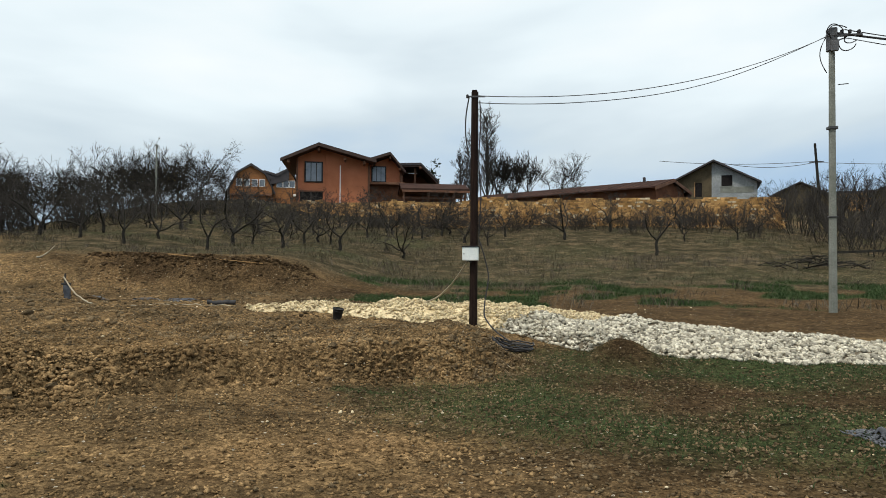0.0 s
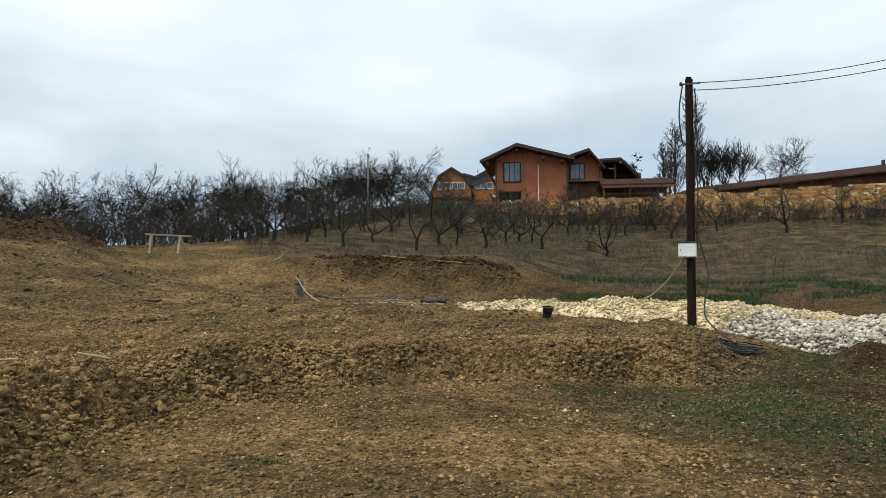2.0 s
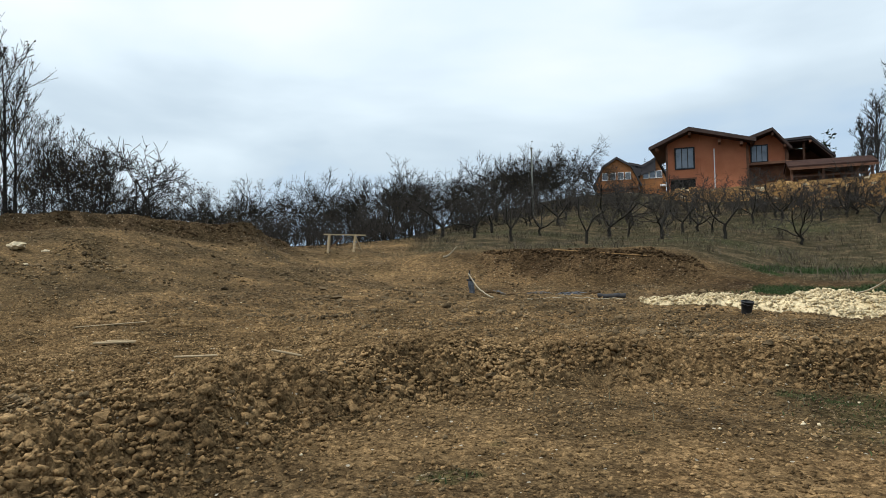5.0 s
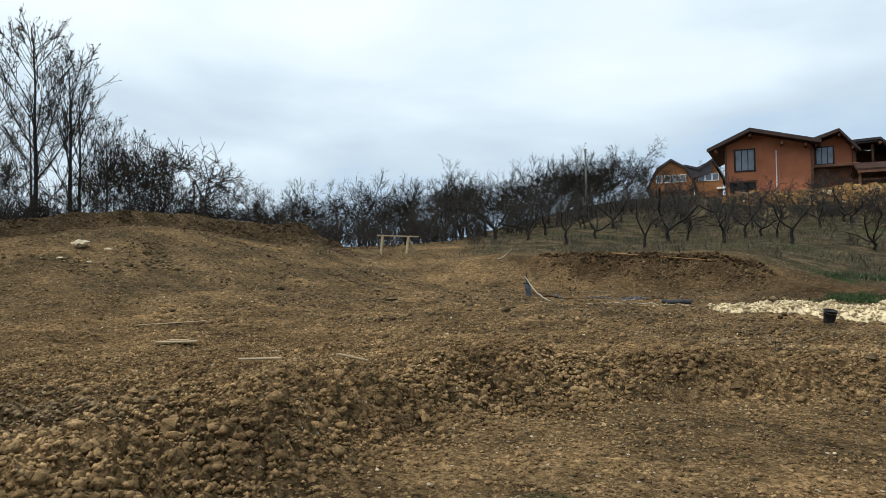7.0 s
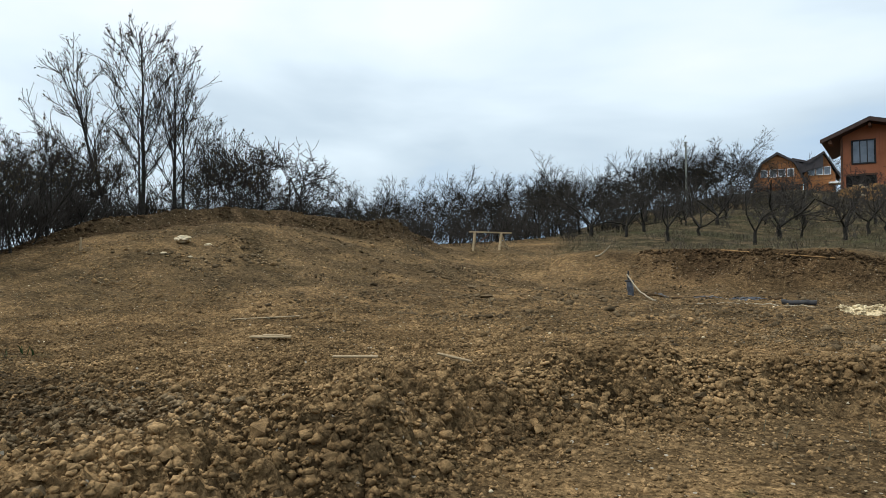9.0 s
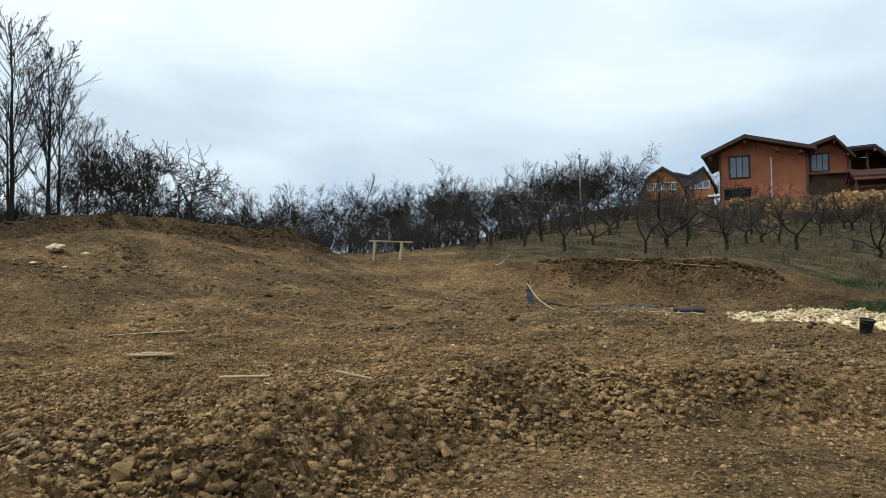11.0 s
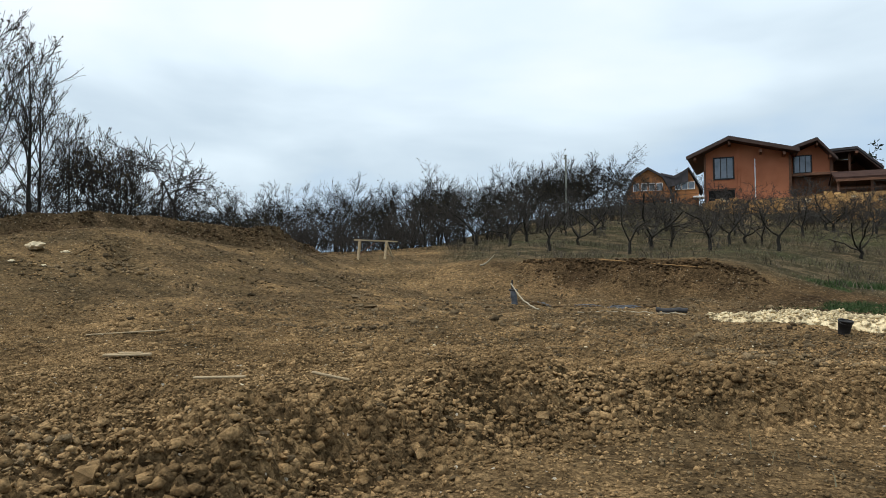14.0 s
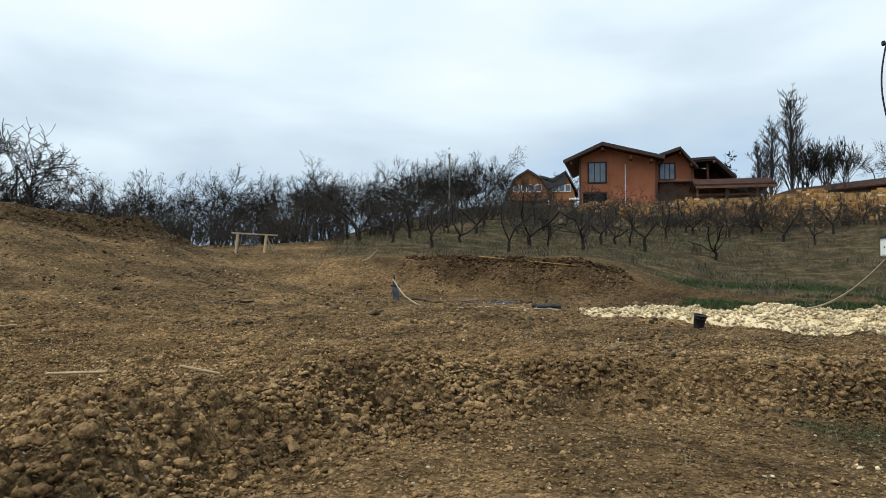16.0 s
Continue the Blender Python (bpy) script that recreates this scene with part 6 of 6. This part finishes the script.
# low veranda roof in front of it
ver = [(-0.9, 8.25), (1.6, 8.95), (4.1, 8.25)]
bm = slab(ver, 5.5, 11.6, 0.14)
bmesh.ops.transform(bm, matrix=Matrix.Rotation(radians(-90), 4, "Z"), verts=bm.verts[:])
bmesh.ops.translate(bm, vec=(0, -0.6, 0), verts=bm.verts[:])
part("veranda_roof", bm, M_ROOF, house, "brown sheet metal veranda roof")
bm = slab([(a_, b_ - 0.1) for a_, b_ in ver], 5.6, 11.66, 0.18)
bmesh.ops.transform(bm, matrix=Matrix.Rotation(radians(-90), 4, "Z"), verts=bm.verts[:])
bmesh.ops.translate(bm, vec=(0, -0.6, -0.05), verts=bm.verts[:])
part("veranda_fascia", bm, M_BEAM, house)
for x, y in ((5.7, -4.2), (7.9, -4.2), (10.2, -4.2), (11.2, -2.0), (11.2, -4.2)):
    part("post", box(x, x + 0.18, y, y + 0.18, 5.2, 8.0, 0.02), M_BEAM, house)
part("veranda_wall", box(5.95, 11.0, -0.3, 0.0, 5.0, 8.0), M_BROWN_WALL, house, "dark shaded veranda wall")
part("railing", beam((5.8, -4.1, 7.45), (11.2, -4.1, 7.45), 0.08, 0.1), M_BEAM, house)

# long low outbuilding behind the wall
barn = thing("outbuilding", (16.3, 59.3, 0.0), "long low brown outbuilding with ribbed metal roof", "house", rz=math.degrees(math.atan2(13.8, -15.4)))
BL = 20.6
part("wall", prism([(-2.4, 5.0), (2.4, 5.0), (2.4, 7.75), (0, 8.2), (-2.4, 7.75)], 0.4, BL - 0.3), M_BROWN_WALL, barn)
for pt in barn.children:
    pt.data.transform(Matrix.Rotation(radians(-90), 4, "Z"))


def turned(bm):
    bmesh.ops.transform(bm, matrix=Matrix.Rotation(radians(-90), 4, "Z"), verts=bm.verts[:])
    return bm


part("roof", turned(slab([(-3.1, 7.55), (0, 8.4), (3.1, 7.55)], 0, BL, 0.1)), M_ROOF, barn)
for k in range(28):
    y = 0.02 + k * BL / 27.1
    part("roof_rib", turned(slab([(-3.1, 7.575), (0, 8.425), (3.1, 7.575)], y, y + 0.04, 0.022)), M_ROOF, barn)
part("eave_board", turned(prism([(2.9, 7.1), (3.09, 7.1), (3.09, 7.44), (2.9, 7.44)], 0.05, BL - 0.05)), M_FASCIA, barn, "dark eave board")
part("fascia", turned(slab([(-3.14, 7.52), (0, 8.37), (3.14, 7.52)], -0.06, -0.003, 0.26)), M_BEAM, barn)
part("gutter", turned(prism([(3.11, 7.4), (3.2, 7.4), (3.2, 7.54), (3.11, 7.54)], 0, BL)), M_CABLE, barn, "grey gutter")
part("vent_pipe", turned(box(-0.1, 0.1, 2.6, 2.8, 8.3, 8.75, 0.03)), M_ROOF_DARK, barn)
part("end_wall", turned(prism([(-2.4, 5.0), (2.4, 5.0), (2.4, 7.45), (0, 8.1), (-2.4, 7.45)], 0.34, 0.395)), M_BROWN_WALL, barn)

# unfinished gabled house
grey = thing("unfinished_house", (22.2, 67.9, 0.0), "unfinished gabled house half plastered grey with empty windows", "house", rz=-17.5)
# this half's shade is painted in by its darker wall colour
part("wall", prism([(-3.3, 5.0), (-0.15, 5.0), (-0.15, 10.95), (-3.3, 9.35)], 0, 8), M_OLIVE_WALL, grey, "bare unplastered wall half, darkened for its shade")
part("wall", prism([(-0.149, 5.0), (3.75, 5.0), (3.75, 9.15), (0, 11.0), (-0.149, 10.95)], -0.03, 8), M_GREY_WALL, grey, "grey plastered wall half")
part("roof", slab([(-3.7, 9.3), (0, 11.2), (4.1, 9.05)], -0.7, 8.5, 0.16), M_ROOF_DARK, grey)
part("plaster_band", box(0.6, 3.5, -0.05, -0.032, 8.1, 8.65), M_CONCRETE, grey)
# both openings are solid boxes with their inner darkness painted on
hole = part("opening", box(0.7, 1.65, -0.045, 0.2, 8.75, 9.75), M_DARK_ROOM, grey, "empty window opening")
part("sill", box(0.6, 1.75, -0.09, -0.032, 8.66, 8.745, 0.01), M_CONCRETE, hole)
gap = part("opening", box(-1.6, -1.0, -0.02, 0.2, 7.8, 9.1), M_DARK_ROOM, grey, "empty door opening")
part("jamb", box(-1.7, -1.61, -0.05, 0.1, 7.8, 9.2), M_MORTAR, gap)

# wooden house with gambrel gables, farther up
log_house = thing("wooden_house", (-36.0, 109.2, -0.31), "orange timber house with two gambrel gables and dark roof", "house", rz=16.5)
G1 = [(-2.4, 6.5), (2.4, 6.5), (2.6, 10.6), (1.6, 12.6), (0.0, 13.6), (-1.6, 12.6), (-2.6, 10.6)]
part("wall", prism(G1, 0, 7), M_WOOD_HOUSE, log_house)
part("roof", slab([(-3.0, 10.2), (-1.75, 12.75), (0, 13.85), (1.75, 12.75), (3.0, 10.2)], -0.4, 7.2, 0.28), M_ROOF_DARK, log_house)
part("balcony", box(-2.5, 2.5, -0.5, -0.002, 9.75, 9.95, 0.02), M_BEAM, log_house)
for x in (-1.45, -0.5, 0.45, 1.35):
    window(log_house, x - 0.3, x + 0.3, 11.0, 11.8, 0, M_WHITE_FRAME, 1, f=0.07)
for x in (-0.9, 0.35, 1.4):
    window(log_house, x - 0.3, x + 0.3, 8.4, 9.2, 0, M_WHITE_FRAME, 1, f=0.06)
part("wall", prism([(2.65, 6.5), (5.9, 6.5), (5.9, 11.0), (4.8, 13.4), (3.2, 12.2), (2.65, 11.0)], 1.2, 6.5), M_WOOD_HOUSE, log_house)
part("roof", slab([(1.5, 13.2), (3.2, 12.7), (4.8, 13.75), (6.4, 10.9)], 0.8, 6.9, 0.28), M_ROOF_DARK, log_house)
for x in (3.5, 4.3, 5.1):
    window(log_house, x - 0.3, x + 0.3, 11.1, 11.9, 1.2, M_WHITE_FRAME, 1, f=0.07)
part("valley_roof", prism([(0.3, 13.7), (2.5, 12.5), (4.7, 13.6), (4.7, 12.0), (2.6, 11.4), (0.3, 12.2)], 0.9, 6.6), M_ROOF_DARK, log_house)
part("porch_roof", box(5.2, 7.4, 0.2, 2.5, 9.9, 10.1, 0.02), M_WHITE_FRAME, log_house, "whitish porch roof")
part("porch_post", box(7.1, 7.25, 0.3, 0.45, 6.5, 9.9, 0.01), M_WHITE_FRAME, log_house)

log_house.scale = (1.25, 1.25, 1.25)

# small far roofs on the right and an old timber post
for x, y, tn, w_, zt in ((39.0, 88.1, -24, 3.0, 11.6), (47.0, 80.2, -28, 3.4, 11.2)):
    shed = thing("far_house", (x, y, 0.0), "far low house with dark roof behind the shrubs", "house", "far houses", rz=tn)
    part("wall", prism([(-w_, 5.5), (w_, 5.5), (w_, zt - 1.6), (0, zt - 0.2), (-w_, zt - 1.6)], 0, 7), M_OLIVE_WALL, shed)
    part("roof", slab([(-w_ - 0.4, zt - 1.65), (0, zt), (w_ + 0.4, zt - 1.65)], -0.5, 7.4, 0.15), M_ROOF_DARK, shed)
    part("wall", box(w_ + 0.001, w_ + 7, 1, 6, 5.5, zt - 1.5), M_MORTAR, shed)
    part("roof", box(w_ + 0.42, w_ + 7.3, 0.6, 6.4, zt - 1.5, zt - 1.3, 0.02), M_ROOF_DARK, shed)
old = thing("timber_post", (32.4, 69.3, 0.0), "old leaning timber power post among shrubs", "pole")
tubes("shaft", [([(0.25, 0, 5.5), (0, 0, 9), (-0.3, 0, 13.0)], [0.16, 0.14, 0.11])], M_BARK, old, sides=8)
part("cross_arm", beam((-0.8, 0, 11.2), (0.5, 0, 11.3), 0.08, 0.08), M_BARK, old)
for a_, b_, d_ in (((22.4, 67.6, 11.0), (32.1, 69.3, 11.2), 0.5), ((18.0, 71.0, 11.6), (32.1, 69.3, 11.3), 0.3), ((32.1, 69.3, 11.2), (60, 66, 11.5), 0.5)):
    tagged(tubes("far_cable", [(sag(a_, b_, d_, 20), 0.025)], M_CABLE, sides=4), "thin far overhead cable between houses", "cable", "far cables")
lamp = thing("street_post", (-23.0, 50.5, 0.0), "slim grey metal post standing among thicket trees", "pole")
lz = land_at(-23.0, 50.5)
tubes("shaft", [([(0, 0, lz - 0.3), (0, 0, lz + 3), (0, 0, lz + 5.2)], [0.08, 0.07, 0.06])], M_CONCRETE, lamp, sides=8)
part("pole_cap", box(-0.1, 0.1, -0.1, 0.1, lz + 5.2, lz + 5.3, 0.02), M_CONCRETE, lamp)

# ---- the larger clods, one by one ----
rk = np.random.default_rng(9)
made = 0
SLABS = ((-4.55, 4.35, 0.19), (-2.15, 8.95, 0.12), (-4.05, 5.1, 0.14), (-4.9, 3.9, 0.17), (-1.6, 9.3, 0.11), (-3.7, 7.6, 0.16))
while made < 290:
    x, y = rk.uniform(-9, 1.2), rk.uniform(2.2, 14)
    size = float(np.clip(rk.lognormal(-2.6, 0.3), 0.045, 0.15))
    if made < len(SLABS):
        x, y, size = SLABS[made]
    s = float(edge_of_fill(np.array([x]), np.array([y]))[0])
    if made >= len(SLABS) and (rk.uniform() > math.exp(-((s - 0.22) / 0.35) ** 2) or float(gravel(np.array([x]), np.array([y]))[0]) > -0.1):
        continue
    piece = new("clod", CLODS[made % len(CLODS)])
    piece.parent = ground
    piece.matrix_world = pose(x, y, land_at(x, y) + 0.08 * size, rk.uniform(-25, 25), rk.uniform(-25, 25), rk.uniform(0, 360)) @ Matrix.Diagonal((size, size, size, 1))
    made += 1

# dark lumps left on the upper field
for k, (x, y, size) in enumerate(((-12.4, 15.7, 0.32), (-12.1, 15.5, 0.2), (-12.9, 15.9, 0.24), (-11.6, 16.8, 0.3), (-14.2, 17.2, 0.28), (-9.8, 13.4, 0.2), (-16.0, 15.0, 0.26), (-13.4, 19.2, 0.3), (-17.2, 18.5, 0.3), (-10.4, 17.9, 0.24))):
    piece = new("clod", CLODS[6 + k % 3])
    piece.parent = ground
    piece.matrix_world = pose(x, y, land_at(x, y) + 0.05 * size, 10 * (k % 3), -12, 47 * k) @ Matrix.Diagonal((size * 1.3, size, size * 0.7, 1))

# nearest lumps of the road, one by one
STONES = []
for k in range(8):
    bm = bmesh.new()
    r = random.Random(900 + k)
    for q in range(11):
        d = Vector((r.gauss(0, 1), r.gauss(0, 1), r.gauss(0, 1))).normalized()
        bm.verts.new(Vector((d.x * 0.55, d.y * 0.45, d.z * 0.4)) * r.uniform(0.85, 1.15))
    bmesh.ops.convex_hull(bm, input=bm.verts[:])
    bmesh.ops.delete(bm, geom=[v for v in bm.verts if not v.link_faces], context="VERTS")
    me = bpy.data.meshes.new("stone")
    bm.to_mesh(me)
    bm.free()
    me.materials.append(M_WHITE)
    STONES.append(me)
made = 0
while made < 280:
    x, y = rk.uniform(0.9, 6.5), rk.uniform(11.0, 15.2)
    depth_in = float(gravel(np.array([x]), np.array([y]))[0])
    if not -0.12 < depth_in < 0.55 or y > np.interp(x, ROAD_X, ROAD_Y):
        continue
    size = float(rk.uniform(0.06, 0.13))
    piece = new("stone", STONES[made % 8])
    piece.parent = road
    piece.matrix_world = pose(x, y, float(road_top(np.array([x]), np.array([y]))[0]) + 0.3 * size, rk.uniform(-40, 40), rk.uniform(-40, 40), rk.uniform(0, 360)) @ Matrix.Diagonal((size, size, size, 1))
    made += 1
